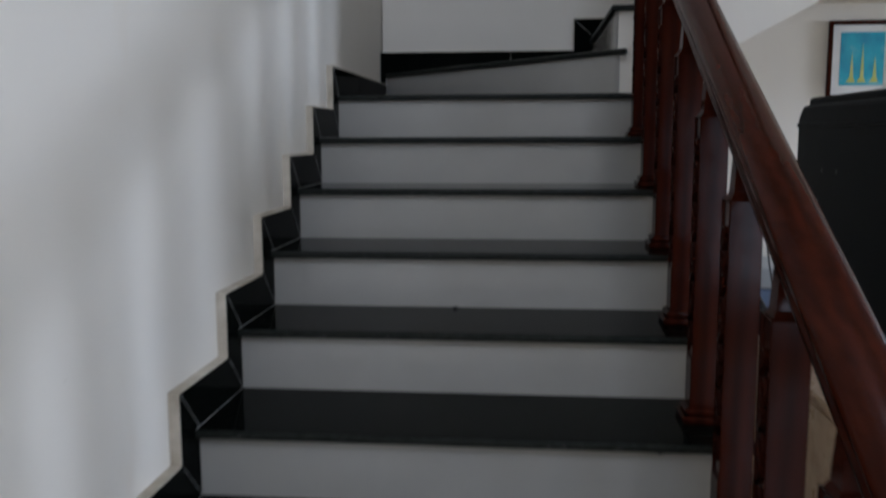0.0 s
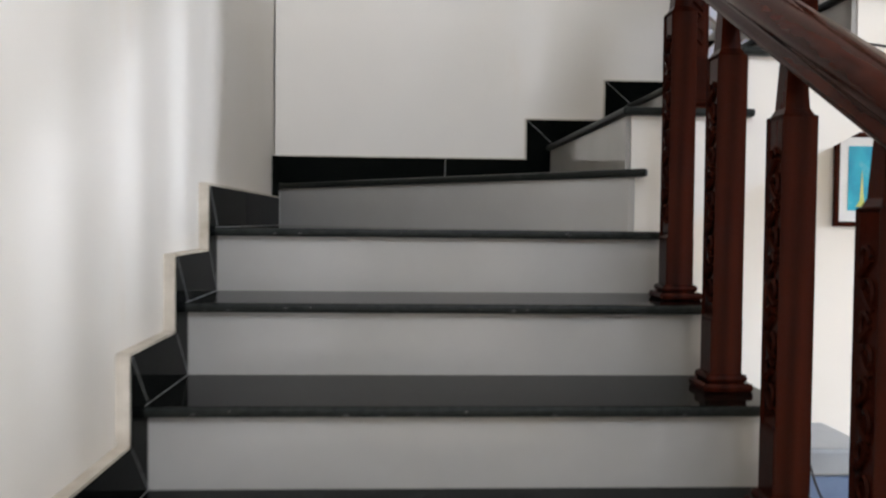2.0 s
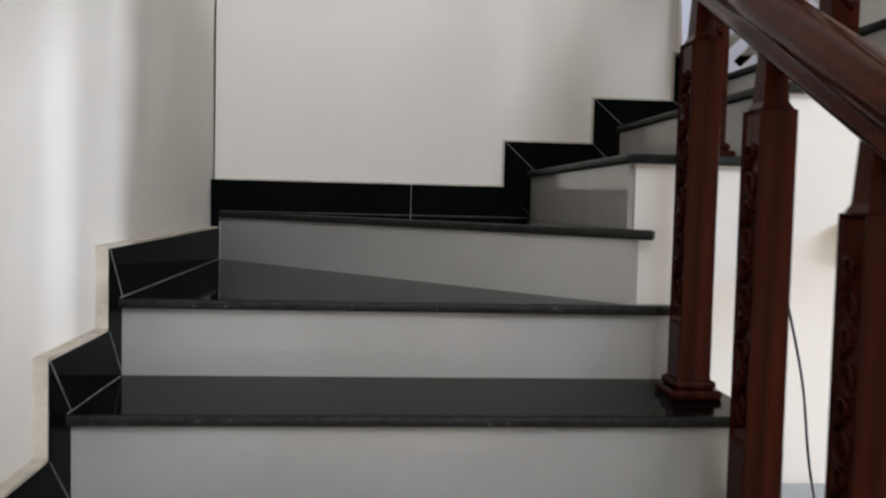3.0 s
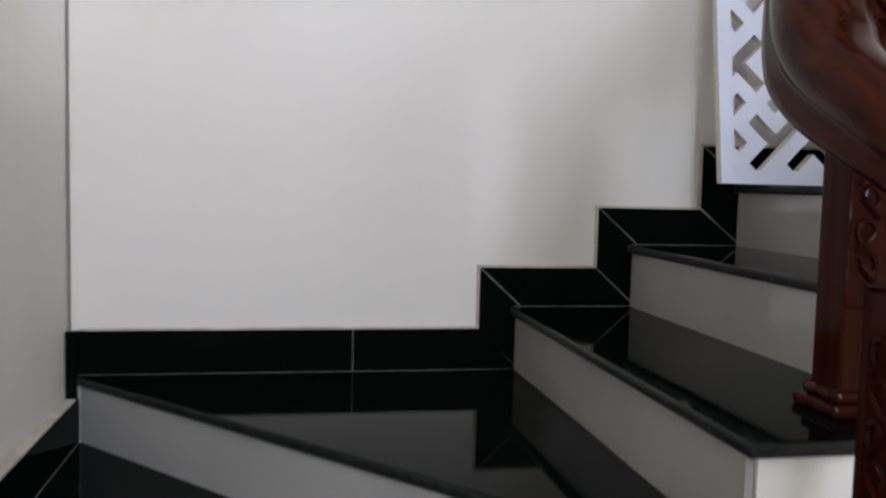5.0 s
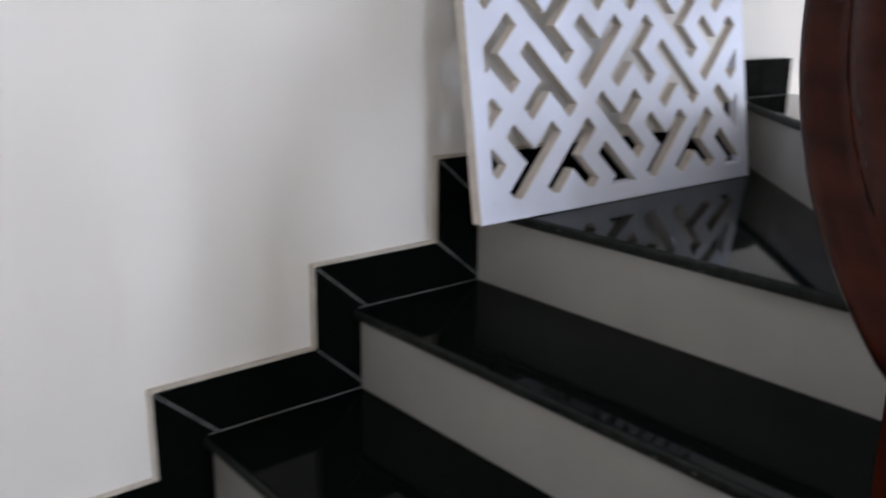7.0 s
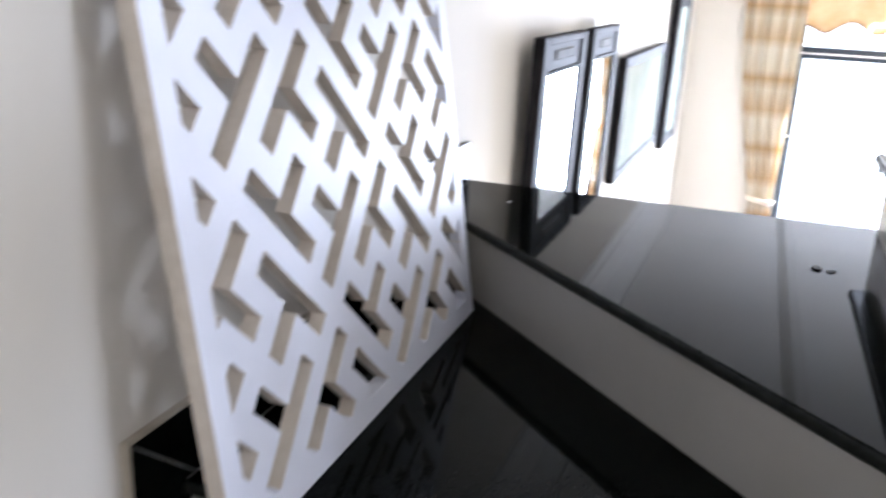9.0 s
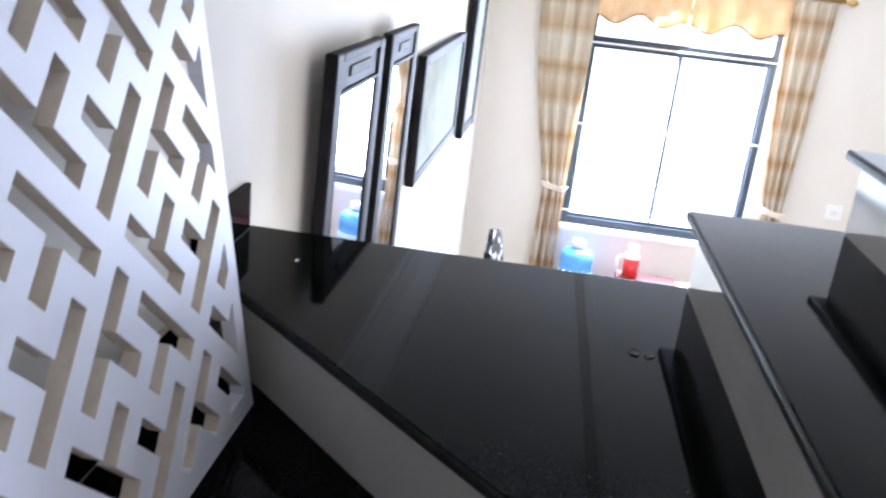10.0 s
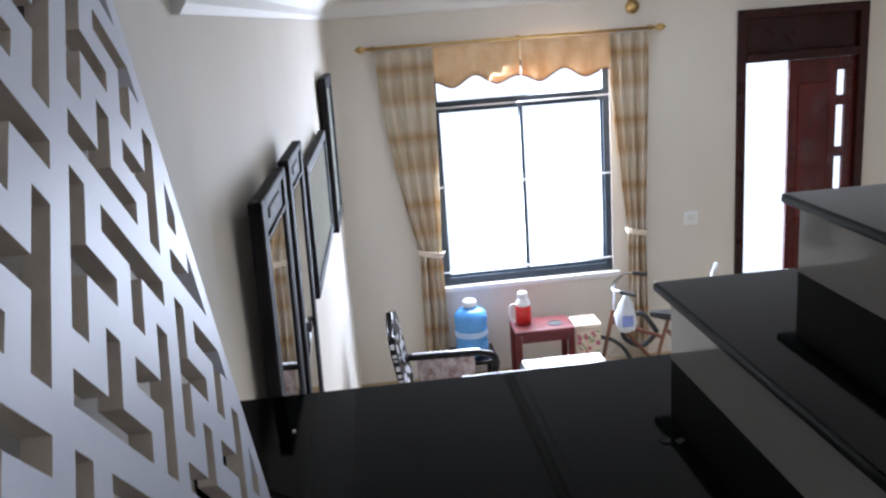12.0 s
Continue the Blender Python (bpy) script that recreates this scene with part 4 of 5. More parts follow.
curtain("curtain", (-0.50, -0.93, 2.30), (-0.72, -0.89, 0.72), (-0.70, -0.90, FLOOR + 0.02), "brown plaid curtain tied back beside the window")
curtain("curtain", (-2.60, -2.27, 2.30), (-2.55, -2.40, 0.74), (-2.56, -2.40, FLOOR + 0.02), "brown plaid curtain tied back by the wall switch")
val = thing("valance", "scalloped orange-tan valance hanging on the curtain rod", "valance")
for y0, y1 in ((-0.93, -1.585), (-1.595, -2.28)):
    bm = bmesh.new()
    cols = 40
    rows_v = []
    for a in range(cols + 1):
        u = a / cols
        y = y0 + (y1 - y0) * u
        zb = 2.045 + 0.035 * math.cos(u * 4 * math.pi + 0.4) - 0.03 * (1 - math.sin(u * math.pi))
        rows_v.append([bm.verts.new((XWIN - 0.10 + 0.010 * math.sin(u * 26) * (0.3 + b / 6), y, 2.31 + (zb - 2.31) * b / 6)) for b in range(7)])
    for p, q in zip(rows_v, rows_v[1:]):
        for b in range(6):
            bm.faces.new((p[b], q[b], q[b + 1], p[b + 1]))
    c = part("cloth", bm, M_VALANCE, val, smooth=True)
    c.modifiers.new("thick", "SOLIDIFY").thickness = 0.003
    hem = [(XWIN - 0.103 + 0.010 * math.sin(n / cols * 26) * 1.3, y0 + (y1 - y0) * n / cols,
            2.043 + 0.035 * math.cos(n / cols * 4 * math.pi + 0.4) - 0.03 * (1 - math.sin(n / cols * math.pi))) for n in range(cols + 1)]
    part("hem", tube(hem, 0.005, 6), M_STOOL, val, "dark piped hem")
rod = thing("curtain_rod", "brass curtain rod with turned finials above the window", "curtain rod")
part("rod", tube([(XWIN - 0.09, -0.44, 2.325), (XWIN - 0.09, -2.64, 2.325)], 0.012, 12), M_GOLD, rod, smooth=True)
for y, s in ((-0.44, 1), (-2.64, -1)):
    prof = [(0.012, 0), (0.020, 0.006), (0.012, 0.015), (0.024, 0.03), (0.028, 0.045), (0.022, 0.062), (0.010, 0.075), (0.004, 0.085)]
    f = part("finial", lathe(prof, 14), M_GOLD, rod, smooth=True)
    f.matrix_local = pose(XWIN - 0.09, y, 2.325, -90 * s)
for y in (-0.49, -1.59, -2.615):
    part("bracket", box((XWIN - 0.09, y - 0.01, 2.305), (XWIN - 0.002, y + 0.01, 2.345), 0.004), M_GOLD, rod)

door = tagged(new("door_1"), "dark red wooden house door standing half open", "door", kind="structure")


def east_in(u, v, w):
    return (XWIN + 0.06 - w, u, v)


for u0, v0, u1, v1 in ((DY0, FLOOR, DY0 + 0.07, DZ1), (DY1 - 0.07, FLOOR, DY1, DZ1), (DY0 + 0.07, DZ1 - 0.07, DY1 - 0.07, DZ1), (DY0 + 0.07, 1.99, DY1 - 0.07, 2.06)):
    part("door_frame", prism([(u0, v0), (u1, v0), (u1, v1), (u0, v1)], 0.085, east_in, 0.006, 2), M_DARKWOOD, door)
part("transom_panel", prism([(DY0 + 0.07, 2.06), (DY1 - 0.07, 2.06), (DY1 - 0.07, DZ1 - 0.07), (DY0 + 0.07, DZ1 - 0.07)], 0.03, east_in), M_DARKWOOD, door)
LY0, LY1 = -4.33, -3.775
leaf = part("door_leaf", prism([(LY0 + 0.15, FLOOR + 0.01), (LY1, FLOOR + 0.01), (LY1, 1.985), (LY0 + 0.15, 1.985)], 0.04, east_in, 0.004, 1), M_DOOR, door)
for v0, v1 in ((FLOOR + 0.15, 0.45), (0.60, 1.80)):
    part("door_panel", prism([(LY0 + 0.22, v0), (LY1 - 0.07, v0), (LY1 - 0.07, v1), (LY0 + 0.22, v1)], 0.052, east_in, 0.012, 2), M_DOOR, leaf)
for v0, v1 in ((FLOOR + 0.01, 0.30), (0.62, 0.70), (1.18, 1.26), (1.60, 1.68), (1.88, 1.985)):
    part("side_rail", prism([(LY0 + 0.08, v0), (LY0 + 0.15, v0), (LY0 + 0.15, v1), (LY0 + 0.08, v1)], 0.04, east_in, 0.003, 1), M_DOOR, door)
part("side_stile", prism([(LY0, FLOOR + 0.01), (LY0 + 0.08, FLOOR + 0.01), (LY0 + 0.08, 1.985), (LY0, 1.985)], 0.04, east_in, 0.004, 1), M_DOOR, door)
sw = thing("light_switch", "white plastic wall switch between curtain and door", "switch")
part("plate", box((XWIN - 0.010, -3.015, 0.73), (XWIN - 0.001, -2.895, 0.845), 0.003), M_WHITE, sw)
part("rocker", box((XWIN - 0.014, -2.985, 0.765), (XWIN - 0.008, -2.925, 0.81), 0.002), M_MAT, sw)
lamp = thing("wall_lamp", "small brass wall lamp below the cornice", "lamp")
part("arm", lathe([(0.05, 0), (0.055, 0.012), (0.03, 0.03), (0.016, 0.05), (0.02, 0.08)], 16), M_GOLD, lamp, smooth=True)
lamp.matrix_world = pose(XWIN - 0.001, -2.49, 2.545 - 0.055, 0, -90)


# ---------------------------------------------------------------- living-room things
def salon_chair(at, rz):
    ch = thing("armchair", "carved black lacquered armchair inlaid with mother-of-pearl", "armchair", at=at, rz=rz)
    sx, sy = 0.29, 0.27
    for x in (-sx, sx):
        for y in (-sy, sy):
            part("leg", lathe([(0.022, 0), (0.030, 0.04), (0.022, 0.10), (0.028, 0.30), (0.034, 0.38)], 10, (x, y, 0)), M_BLACKLAC, ch, smooth=True)
    part("seat", box((-sx - 0.04, -sy - 0.04, 0.38), (sx + 0.04, sy + 0.04, 0.44), 0.015), M_BLACKLAC, ch)
    # back with a curled crest, leaning a little
    back = [(-sx - 0.03, 0.44), (sx + 0.03, 0.44), (sx + 0.04, 0.98), (sx - 0.02, 1.08), (0.12, 1.10), (0, 1.16), (-0.12, 1.10), (-sx + 0.02, 1.08), (-sx - 0.04, 0.98)]
    part("backrest", prism(back, 0.045, lambda u, v, w: (u, -sy - 0.03 - (v - 0.44) * 0.16 + w, v), 0.012, 2), M_BLACKLAC, ch)
    bm = bmesh.new()
    rnd = random.Random(3)
    for n in range(46):
        u, v = rnd.uniform(-sx + 0.02, sx - 0.02), rnd.uniform(0.52, 1.05)
        r = rnd.uniform(0.012, 0.028)
        for w0, w1 in ((-0.003, 0.0), (0.045, 0.048)):
            pts = [(u + r * math.cos(q) * (1 + 0.5 * math.cos(2 * q)), v + r * math.sin(q)) for q in [2 * math.pi * e / 8 for e in range(8)]]
            add_prism(bm, pts, w1 - w0, lambda a, b, c, w0=w0: (a, -sy - 0.03 - (b - 0.44) * 0.16 + w0 + c, b))
    for e in range(12):
        v = 0.50 + e * 0.047 + 0.012 * math.sin(e * 2.3)
        for x in (-sx - 0.043, sx + 0.036):
            add_box(bm, (x, -sy - 0.02 - (v - 0.44) * 0.16, v), (x + 0.006, -sy + 0.006 - (v - 0.44) * 0.16, v + 0.012 + 0.009 * (e % 3)))
    tagged(part("inlay", bm, M_PEARL, ch, "mother-of-pearl inlay flowers"), kind="stuff")
    for x in (-sx - 0.02, sx + 0.02):
        pts = arc_path([(x, -sy - 0.06, 0.70), (x, -0.05, 0.70), (x, sy - 0.02, 0.69), (x, sy + 0.05, 0.62), (x, sy + 0.02, 0.52), (x, sy - 0.02, 0.44)], 6)
        part("armrest", sweep(pts, ring(0.026, 8)), M_BLACKLAC, ch, smooth=True)
        part("armrest_inlay", box((x - 0.013, -sy, 0.722), (x + 0.013, sy - 0.06, 0.729), 0.002), M_PEARL, ch, "pale inlay strip")
        part("arm_panel", box((x - 0.010, -sy + 0.03, 0.44), (x + 0.010, sy - 0.10, 0.68), 0.004), M_CLOTH, ch, "flowered cloth over the side")
    part("cushion", box((-sx + 0.02, -sy + 0.04, 0.44), (sx - 0.02, sy, 0.475), 0.015), M_BAG, ch, "pale seat cushion")
    return ch


salon_chair((6.62, -0.80, FLOOR), 176)

stand = thing("bottle_stand", "black wooden stand under the water bottle", "stand")
part("top", box((7.44, -1.24, -0.115), (7.80, -0.88, -0.075), 0.008), M_BLACKLAC, stand)
for x in (7.47, 7.77):
    for y in (-1.21, -0.91):
        part("leg", box((x - 0.022, y - 0.022, FLOOR), (x + 0.022, y + 0.022, -0.115), 0.005), M_BLACKLAC, stand)
part("shelf", box((7.46, -1.22, FLOOR + 0.10), (7.78, -0.90, FLOOR + 0.125), 0.004), M_BLACKLAC, stand)
bottle = thing("water_bottle", "large blue plastic water bottle with a white cap", "bottle", at=(7.62, -1.06, -0.074))
part("body", lathe([(0.10, 0), (0.125, 0.012), (0.130, 0.05), (0.130, 0.10), (0.124, 0.115), (0.124, 0.13), (0.130, 0.145), (0.130, 0.22), (0.124, 0.235), (0.124, 0.25),
                    (0.130, 0.265), (0.130, 0.31), (0.118, 0.35), (0.080, 0.375), (0.048, 0.385), (0.044, 0.41)], 28), M_BLUE, bottle, smooth=True)
part("cap", lathe([(0.052, 0.395), (0.054, 0.40), (0.054, 0.435), (0.048, 0.442)], 20), M_WHITE, bottle, "white cap")
part("label", lathe([(0.1305, 0.165), (0.1315, 0.166), (0.1315, 0.208), (0.1305, 0.209)], 28), M_BLUELIGHT, bottle, "pale paper label")
stool = thing("side_table", "small dark red wooden side table below the window", "table")
TZ = 0.155
top = bmesh.new()
add_box(top, (7.36, -1.83, TZ - 0.035), (7.66, -1.37, TZ), 0.008)
part("tabletop", top, M_STOOL, stool)
part("cup_ring", lathe([(0.055, 0), (0.058, 0.004), (0.050, 0.005), (0.046, 0.002)], 20, (7.48, -1.70, TZ)), M_RUBBER, stool, "dark round recess")
for x in (7.385, 7.635):
    for y in (-1.805, -1.395):
        part("leg", box((x - 0.022, y - 0.022, FLOOR), (x + 0.022, y + 0.022, TZ - 0.035), 0.004), M_STOOL, stool)
for x in (7.375, 7.645):
    part("apron", box((x - 0.008, -1.78, TZ - 0.10), (x + 0.008, -1.42, TZ - 0.036), 0.003), M_STOOL, stool)
flask = thing("vacuum_flask", "white and red vacuum flask standing on the side table", "flask", at=(7.56, -1.47, TZ + 0.001))
part("body", lathe([(0.055, 0), (0.062, 0.006), (0.062, 0.13), (0.058, 0.15)], 20), M_REDTHERMOS, flask, smooth=True)
part("shoulder", lathe([(0.058, 0.150), (0.060, 0.155), (0.048, 0.19), (0.032, 0.205), (0.032, 0.215), (0.038, 0.22), (0.038, 0.25), (0.03, 0.256)], 20), M_WHITE, flask, "white shoulder and cap", smooth=True)
part("handle", tube(arc_path([(0, 0.058, 0.16), (0, 0.098, 0.15), (0, 0.108, 0.09), (0, 0.092, 0.03), (0, 0.06, 0.02)], 6), 0.009, 8), M_WHITE, flask, smooth=True)
rest = thing("stool", "low brown wooden stool under the biscuit tin", "stool")
part("seat", box((7.42, -2.09, -0.20), (7.70, -1.85, -0.17), 0.006), M_STOOL, rest)
for x in (7.44, 7.68):
    for y in (-2.07, -1.87):
        part("leg", box((x - 0.015, y - 0.015, FLOOR), (x + 0.015, y + 0.015, -0.20), 0.003), M_STOOL, rest)
tin = thing("biscuit_tin", "printed square biscuit tin with flower pattern", "tin")
part("body", box((7.46, -2.06, -0.169), (7.68, -1.86, 0.085), 0.008), M_TIN, tin)
part("lid", box((7.455, -2.065, 0.086), (7.685, -1.855, 0.125), 0.008), M_TIN, tin)
bm = bmesh.new()
rnd = random.Random(5)
for n in range(12):
    y, z = rnd.uniform(-2.04, -1.88), rnd.uniform(-0.12, 0.06)
    r = rnd.uniform(0.01, 0.022)
    add_prism(bm, [(y + r * math.cos(q), z + r * math.sin(q)) for q in [2 * math.pi * e / 7 for e in range(7)]], 0.0015, lambda u, v, w: (7.46 - w, u, v))
for n in range(5):
    y, x = rnd.uniform(-2.04, -1.88), rnd.uniform(7.48, 7.66)
    add_prism(bm, [(x + 0.018 * math.cos(q), y + 0.018 * math.sin(q)) for q in [2 * math.pi * e / 7 for e in range(7)]], 0.0015, flat(0.125))
tagged(part("flower_print", bm, M_TINRED, tin, "red printed flowers"), kind="stuff")
bm = bmesh.new()
for n in range(14):
    y, z, a = rnd.uniform(-2.04, -1.88), rnd.uniform(-0.14, 0.07), rnd.uniform(0, 3.1)
    add_prism(bm, [(y + 0.022 * math.cos(q) * math.cos(a) - 0.007 * math.sin(q) * math.sin(a), z + 0.022 * math.cos(q) * math.sin(a) + 0.007 * math.sin(q) * math.cos(a))
                   for q in [2 * math.pi * e / 8 for e in range(8)]], 0.001, lambda u, v, w: (7.46 - w, u, v))
tagged(part("leaf_print", bm, M_TINGREEN, tin, "green printed leaves"), kind="stuff")
tea = thing("tea_table", "low tea table with a white glossy top", "table")
part("tabletop", box((6.75, -1.95, 0.0), (7.12, -1.36, 0.03), 0.008), M_WHITE, tea)
part("edge", box((6.73, -1.97, -0.03), (7.14, -1.34, -0.001), 0.008), M_BLACKLAC, tea)
for x in (6.78, 7.09):
    for y in (-1.91, -1.40):
        part("leg", box((x - 0.025, y - 0.025, FLOOR), (x + 0.025, y + 0.025, -0.03), 0.006), M_BLACKLAC, tea)
tray = thing("tray", "white plastic tray on the tea table", "tray")
part("tray_body", box((6.80, -1.86, 0.031), (7.06, -1.46, 0.055), 0.008), M_WHITE, tray)
cup = thing("cup", "small white teacup on the tea table", "cup", at=(6.84, -1.41, 0.031))
part("body", lathe([(0.018, 0), (0.022, 0.004), (0.032, 0.045), (0.034, 0.06), (0.031, 0.06), (0.02, 0.008)], 16), M_WHITE, cup, smooth=True)

# bicycle with a bag on the handlebar
bike = thing("bicycle", "small brown bicycle with a bag on its handlebar", "bicycle", at=(7.30, -2.42, FLOOR), rz=62)


def wheel(x):
    w = part("wheel", bmesh.new(), M_RUBBER, bike)
    bm = bmesh.new()
    loop = [(x + 0.235 * math.cos(q), 0, 0.25 + 0.235 * math.sin(q)) for q in [2 * math.pi * n / 32 for n in range(33)]]
    add_sweep(bm, loop, ring(0.016, 7), up=Vector((0, 1, 0)))
    part("tyre", bm, M_RUBBER, w, smooth=True)
    bm = bmesh.new()
    for n in range(14):
        q = 2 * math.pi * n / 14
        add_sweep(bm, [(x, 0.01 * (-1) ** n, 0.25), (x + 0.22 * math.cos(q), 0, 0.25 + 0.22 * math.sin(q))], ring(0.0016, 4), up=Vector((0, 1, 0)))
    add_lathe(bm, [(0.02, -0.03), (0.02, 0.03)], 8, (x, 0, 0.25))
    part("spokes", bm, M_STEEL, w)


wheel(-0.40)
wheel(0.40)
bm = bmesh.new()
for a, b in (((0.40, 0, 0.25), (0.30, 0, 0.72)), ((0.305, 0, 0.66), (-0.02, 0, 0.30)), ((-0.02, 0, 0.30), (-0.12, 0, 0.68)), ((-0.40, 0, 0.25), (-0.02, 0, 0.28)), ((-0.40, 0, 0.25), (-0.11, 0, 0.58)), ((0.31, 0, 0.62), (-0.09, 0, 0.52))):
    add_sweep(bm, [a, b], ring(0.016, 8), up=Vector((0, 1, 0)))
part("frame_tubes", bm, M_BIKE, bike)
part("saddle", prism([(-0.26, -0.08), (-0.10, -0.05), (0.02, -0.018), (0.02, 0.018), (-0.10, 0.05), (-0.26, 0.08)], 0.05, flat(0.68), 0.015, 2), M_RUBBER, bike)
part("handlebar", tube(arc_path([(0.12, -0.26, 0.94), (0.24, -0.22, 0.95), (0.29, -0.08, 0.93), (0.29, 0.08, 0.93), (0.24, 0.22, 0.95), (0.12, 0.26, 0.94)], 6), 0.011, 8), M_STEEL, bike, smooth=True)
part("stem", tube([(0.30, 0, 0.72), (0.29, 0, 0.93)], 0.012, 8), M_STEEL, bike)
for y in (-0.265, 0.265):
    part("grip", tube([(0.08, y * 1.005, 0.938), (0.19, y * 0.93, 0.948)], 0.017, 8), M_RUBBER, bike)
part("basket_hoop", tube(arc_path([(-0.02, -0.10, 0.52), (0.10, -0.12, 0.66), (0.22, -0.12, 0.60), (0.24, -0.11, 0.46), (0.10, -0.10, 0.40), (-0.02, -0.10, 0.52)], 6), 0.02, 7), M_RUBBER, bike, "black child-seat hoop")
seat = part("child_seat", prism([(-0.13, 0.0), (0.13, 0.0), (0.15, 0.24), (0.10, 0.36), (-0.10, 0.36), (-0.15, 0.24)], 0.03,
                                lambda u, v, w: (-0.34 - 0.25 * v - w, u, 0.74 + v), 0.012, 2), M_RUBBER, bike, "black plastic child seat behind the saddle")
part("seat_rim", tube(arc_path([(-0.372, -0.14, 0.80), (-0.42, -0.15, 0.98), (-0.452, -0.09, 1.095), (-0.452, 0.09, 1.095), (-0.42, 0.15, 0.98), (-0.372, 0.14, 0.80)], 6), 0.014, 8), M_BAG, seat, "pale rim")
part("seat_post", tube([(-0.30, 0, 0.50), (-0.37, 0, 0.76)], 0.014, 8), M_STEEL, bike)
bag = thing("carrier_bag", "white and blue plastic bag hanging from the handlebar", "bag")
bm = lathe([(0.03, 0.0), (0.085, 0.02), (0.11, 0.09), (0.105, 0.17), (0.08, 0.24), (0.045, 0.29), (0.02, 0.33)], 22)
for v in bm.verts:
    a = math.atan2(v.co.y, v.co.x)
    k = 1 + 0.14 * math.sin(3 * a + v.co.z * 22) + 0.08 * math.sin(7 * a - v.co.z * 15)
    v.co.x *= k * 0.45
    v.co.y *= k * 0.72
    v.co.z *= 0.9
part("bag_body", bm, M_BAG, bag, smooth=True)
part("print_patch", box((-0.056, -0.04, 0.06), (-0.040, 0.045, 0.15), 0.006), M_BAGBLUE, bag, "blue print")
bag.matrix_world = pose(7.22, -2.19, 0.12)

# ---------------------------------------------------------------- beside and under the stairs
tv = thing("television", "large black television seen from behind on its stand", "television")
bm = box((1.80, -2.26, 0.14), (1.84, -1.18, 0.955), 0.012)
part("rim", bm, M_BLACK, tv)
part("back_cover", prism([(-2.22, 0.19), (-1.22, 0.19), (-1.22, 0.88), (-1.27, 0.925), (-2.17, 0.925), (-2.22, 0.88)], 0.05, lambda u, v, w: (1.80 - w, u, v), 0.018, 3), M_BLACK, tv)
part("ridge", box((1.743, -2.20, 0.845), (1.755, -1.24, 0.862), 0.004), M_BLACK, tv)
for y in (-1.52, -1.66):
    part("screw", lathe([(0.007, 0), (0.007, 0.003)], 10, (0, 0, 0)), M_RUBBER, tv).matrix_local = pose(1.751, y, 0.70, 0, -90)
for z in (0.59, 0.56, 0.53, 0.50, 0.47):
    part("port", box((1.744, -1.497, z), (1.7505, -1.483, z + 0.010), 0.001), M_ALU, tv, "small grey socket")
part("port", box((1.744, -1.495, 0.38), (1.7505, -1.485, 0.425), 0.001), M_ALU, tv, "long grey socket")
part("foot", box((1.74, -1.95, 0.094), (1.92, -1.50, 0.108), 0.004), M_BLACK, tv)
part("column", box((1.805, -1.78, 0.10), (1.83, -1.66, 0.16), 0.003), M_BLACK, tv)
part("screen", box((1.841, -2.22, 0.18), (1.845, -1.22, 0.92)), M_BLACKLAC, tv, "dark glass screen")
tvs = thing("television_stand", "pale tan wooden low cabinet under the television", "cabinet")
part("body", box((1.60, -2.40, FLOOR + 0.05), (2.14, -1.05, 0.065), 0.006), M_TAN, tvs)
part("cabinet_top", box((1.58, -2.43, 0.066), (2.16, -1.02, 0.092), 0.006), M_TAN, tvs)
part("plinth", box((1.63, -2.37, FLOOR), (2.11, -1.08, FLOOR + 0.05), 0.003), M_BLACK, tvs)
for y in (-2.38, -1.72):
    part("rear_panel", box((1.592, y, FLOOR + 0.09), (1.60, y + 0.62, 0.04), 0.004), M_TAN, tvs)
case = thing("low_cabinet", "grey metal low cabinet with a blue front against the wall", "cabinet")
part("body", box((1.60, -0.42, FLOOR), (2.20, -0.015, 0.10), 0.012), M_GREYBLUE, case)
part("cabinet_top", box((1.585, -0.435, 0.101), (2.215, -0.012, 0.20), 0.014), M_GREY, case)
part("slot", box((1.79, -0.438, 0.155), (1.83, -0.434, 0.168)), M_RUBBER, case)
strip = thing("power_strip", "black power strip with a red light on the stand", "power strip")
part("body", box((1.600, -1.50, 0.093), (1.655, -1.18, 0.122), 0.006), M_BLACK, strip)
part("pilot_light", box((1.610, -1.425, 0.1215), (1.640, -1.395, 0.1265), 0.001), led, strip, "glowing red switch")
for y in (-1.34, -1.26):
    plug = thing("plug", "black mains plug pushed into the power strip", "plug", "mains plugs")
    part("body", box((1.607, y - 0.026, 0.1225), (1.648, y + 0.026, 0.165), 0.008), M_RUBBER, plug)
    part("grip", box((1.614, y - 0.016, 0.165), (1.641, y + 0.016, 0.182), 0.006), M_RUBBER, plug)
thick = thing("cable", "thick black cable rising from the power strip to the television", "cable")
part("cord", tube(arc_path([(1.628, -1.26, 0.18), (1.65, -1.16, 0.20), (1.72, -1.06, 0.12), (1.755, -1.04, 0.16), (1.75, -1.12, 0.24), (1.748, -1.19, 0.30), (1.745, -1.27, 0.38), (1.752, -1.30, 0.42)], 8), 0.0085, 8), M_RUBBER, thick, smooth=True)
bundle = thing("cable", "loose coil of black cable lying on the stand", "cable")
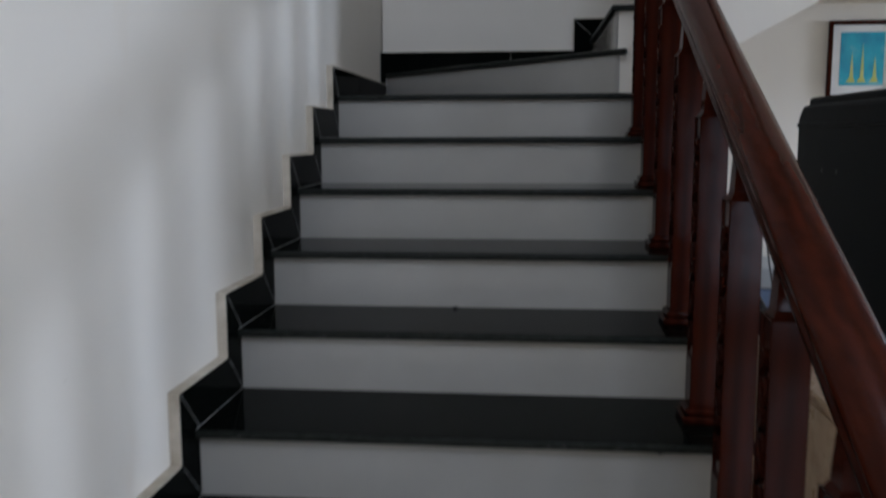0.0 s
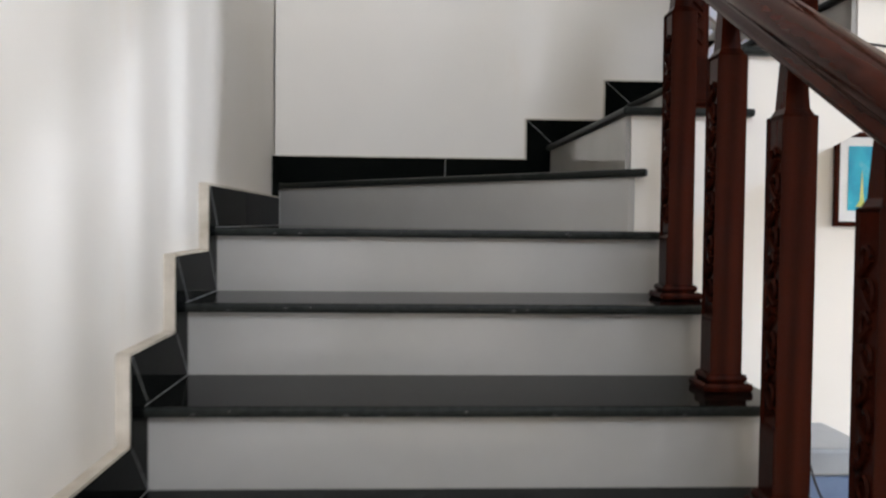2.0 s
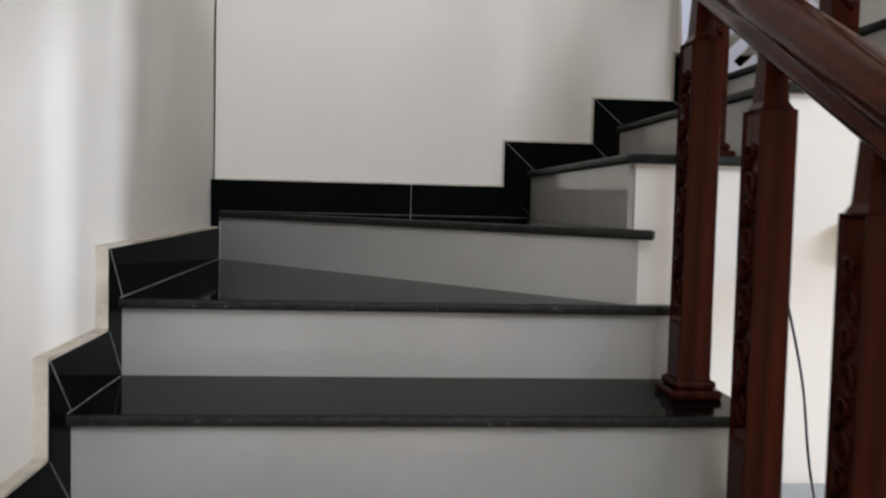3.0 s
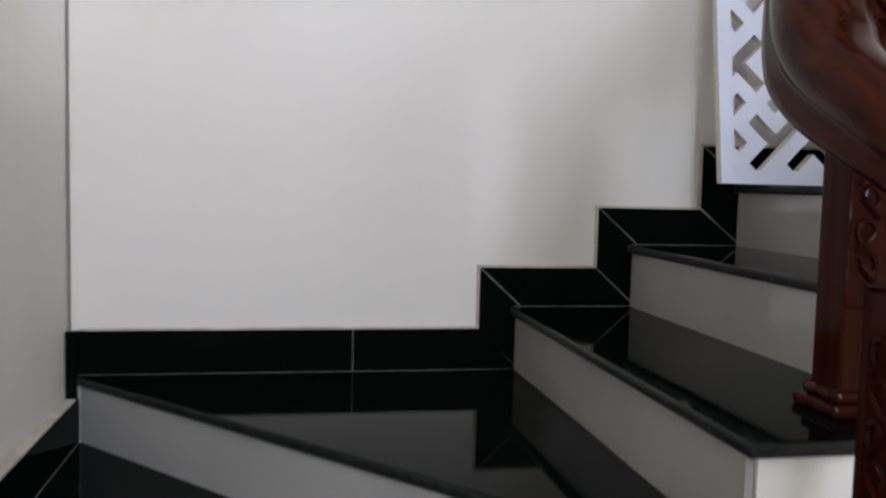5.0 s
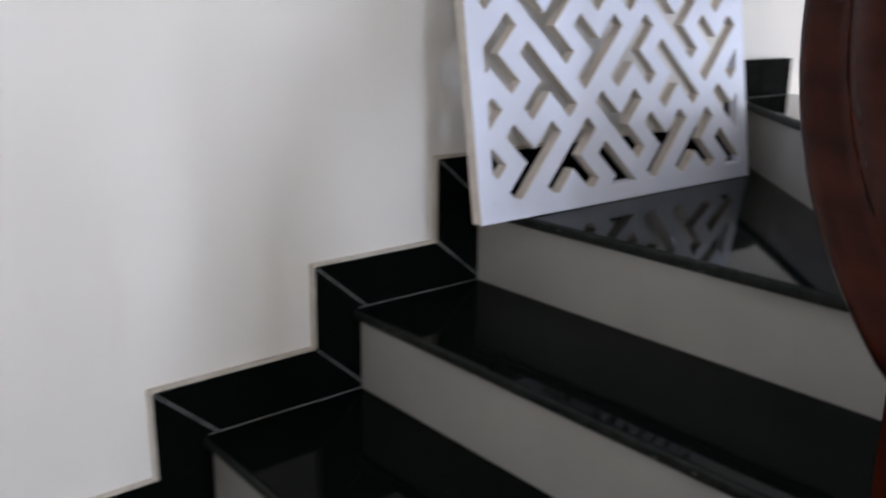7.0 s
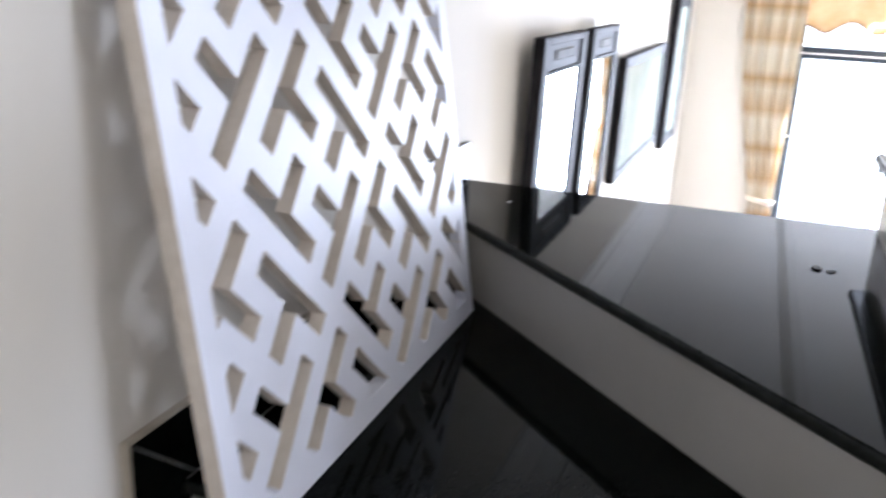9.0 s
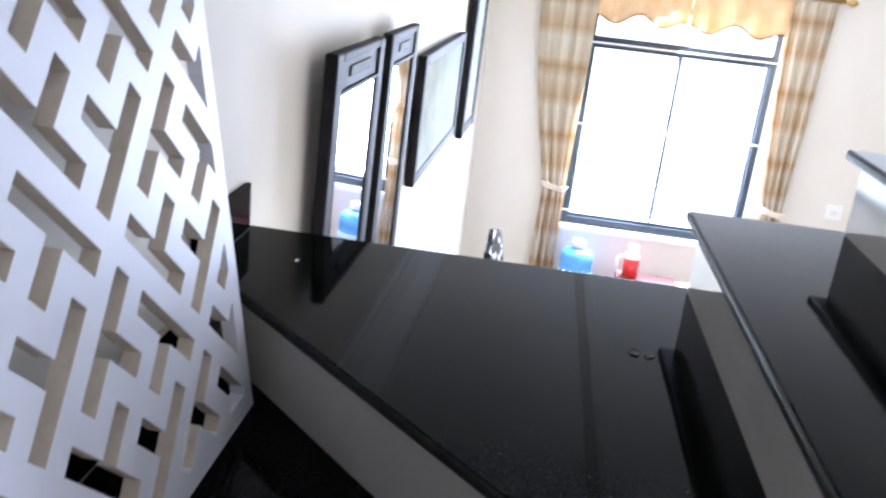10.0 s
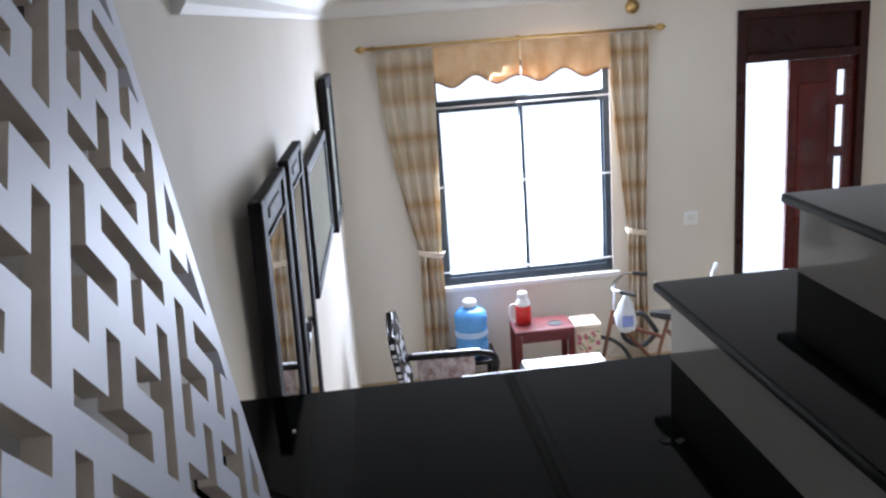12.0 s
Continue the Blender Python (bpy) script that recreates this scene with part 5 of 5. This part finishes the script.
coil = [(1.66 + 0.045 * math.cos(q) + 0.004 * math.sin(3 * q), -1.115 + 0.05 * math.sin(q), 0.098 + 0.006 * (q / 6.28)) for q in [0.35 * n for n in range(58)]]
part("cord", tube(coil, 0.0045, 6), M_RUBBER, bundle, smooth=True)
cable = thing("cable", "thin black cable hanging along the wall to the stand", "cable")
part("cord", tube(arc_path([(1.70, -0.62, 1.06), (1.715, -0.63, 0.95), (1.77, -0.64, 0.70), (1.80, -0.66, 0.42), (1.81, -0.8, 0.16), (1.79, -1.10, 0.10), (1.78, -1.19, 0.11)], 8), 0.004, 6), M_RUBBER, cable, smooth=True)
wire = thing("cable", "black cable lying on the step and over its edge", "cable")
part("cord", tube(arc_path([(1.46, WELL + 0.02, 9 * H + 0.006), (1.56, WELL - 0.02, 9 * H + 0.008), (1.66, WELL - 0.048, 9 * H + 0.008), (1.74, WELL - 0.06, 9 * H + 0.0), (1.84, WELL - 0.05, 9 * H - 0.02)], 8), 0.0035, 6), M_RUBBER, wire, smooth=True)

flake = thing("dirt_flake", "small dark curled flake of dirt on the tread", "debris", at=(2.505, -0.80, 11 * H))
bm = bmesh.new()
add_prism(bm, [(-0.012, -0.006), (0.004, -0.011), (0.015, 0.0), (0.006, 0.009), (-0.008, 0.007)], 0.004, lambda u, v, w: (u, v, w * 0.6 + 8 * u * u), 0.0008, 1)
add_prism(bm, [(-0.006, -0.02), (0.008, -0.016), (0.016, -0.030), (0.006, -0.034), (-0.002, -0.026)], 0.002, lambda u, v, w: (u - 0.012, v, w), 0.0005, 1)
part("flake", bm, M_RUBBER, flake)
crumb = thing("dirt_flake", "pale crumb of plaster on the tread by the wall", "debris", at=(2.70, -0.16, 11 * H))
part("flake", box((-0.005, -0.003, 0), (0.005, 0.003, 0.003), 0.001), M_MAT, crumb)

speck = thing("dirt_flake", "tiny dark flake of dirt on the lower granite tread", "debris", at=(0.555, -2.125, 2 * H))
part("flake", add_prism(bmesh.new(), [(-0.006, -0.004), (0.003, -0.006), (0.007, 0.001), (0.001, 0.005), (-0.005, 0.003)], 0.005, lambda u, v, w: (u, v, w + 60 * u * u), 0.0008, 1), M_RUBBER, speck)
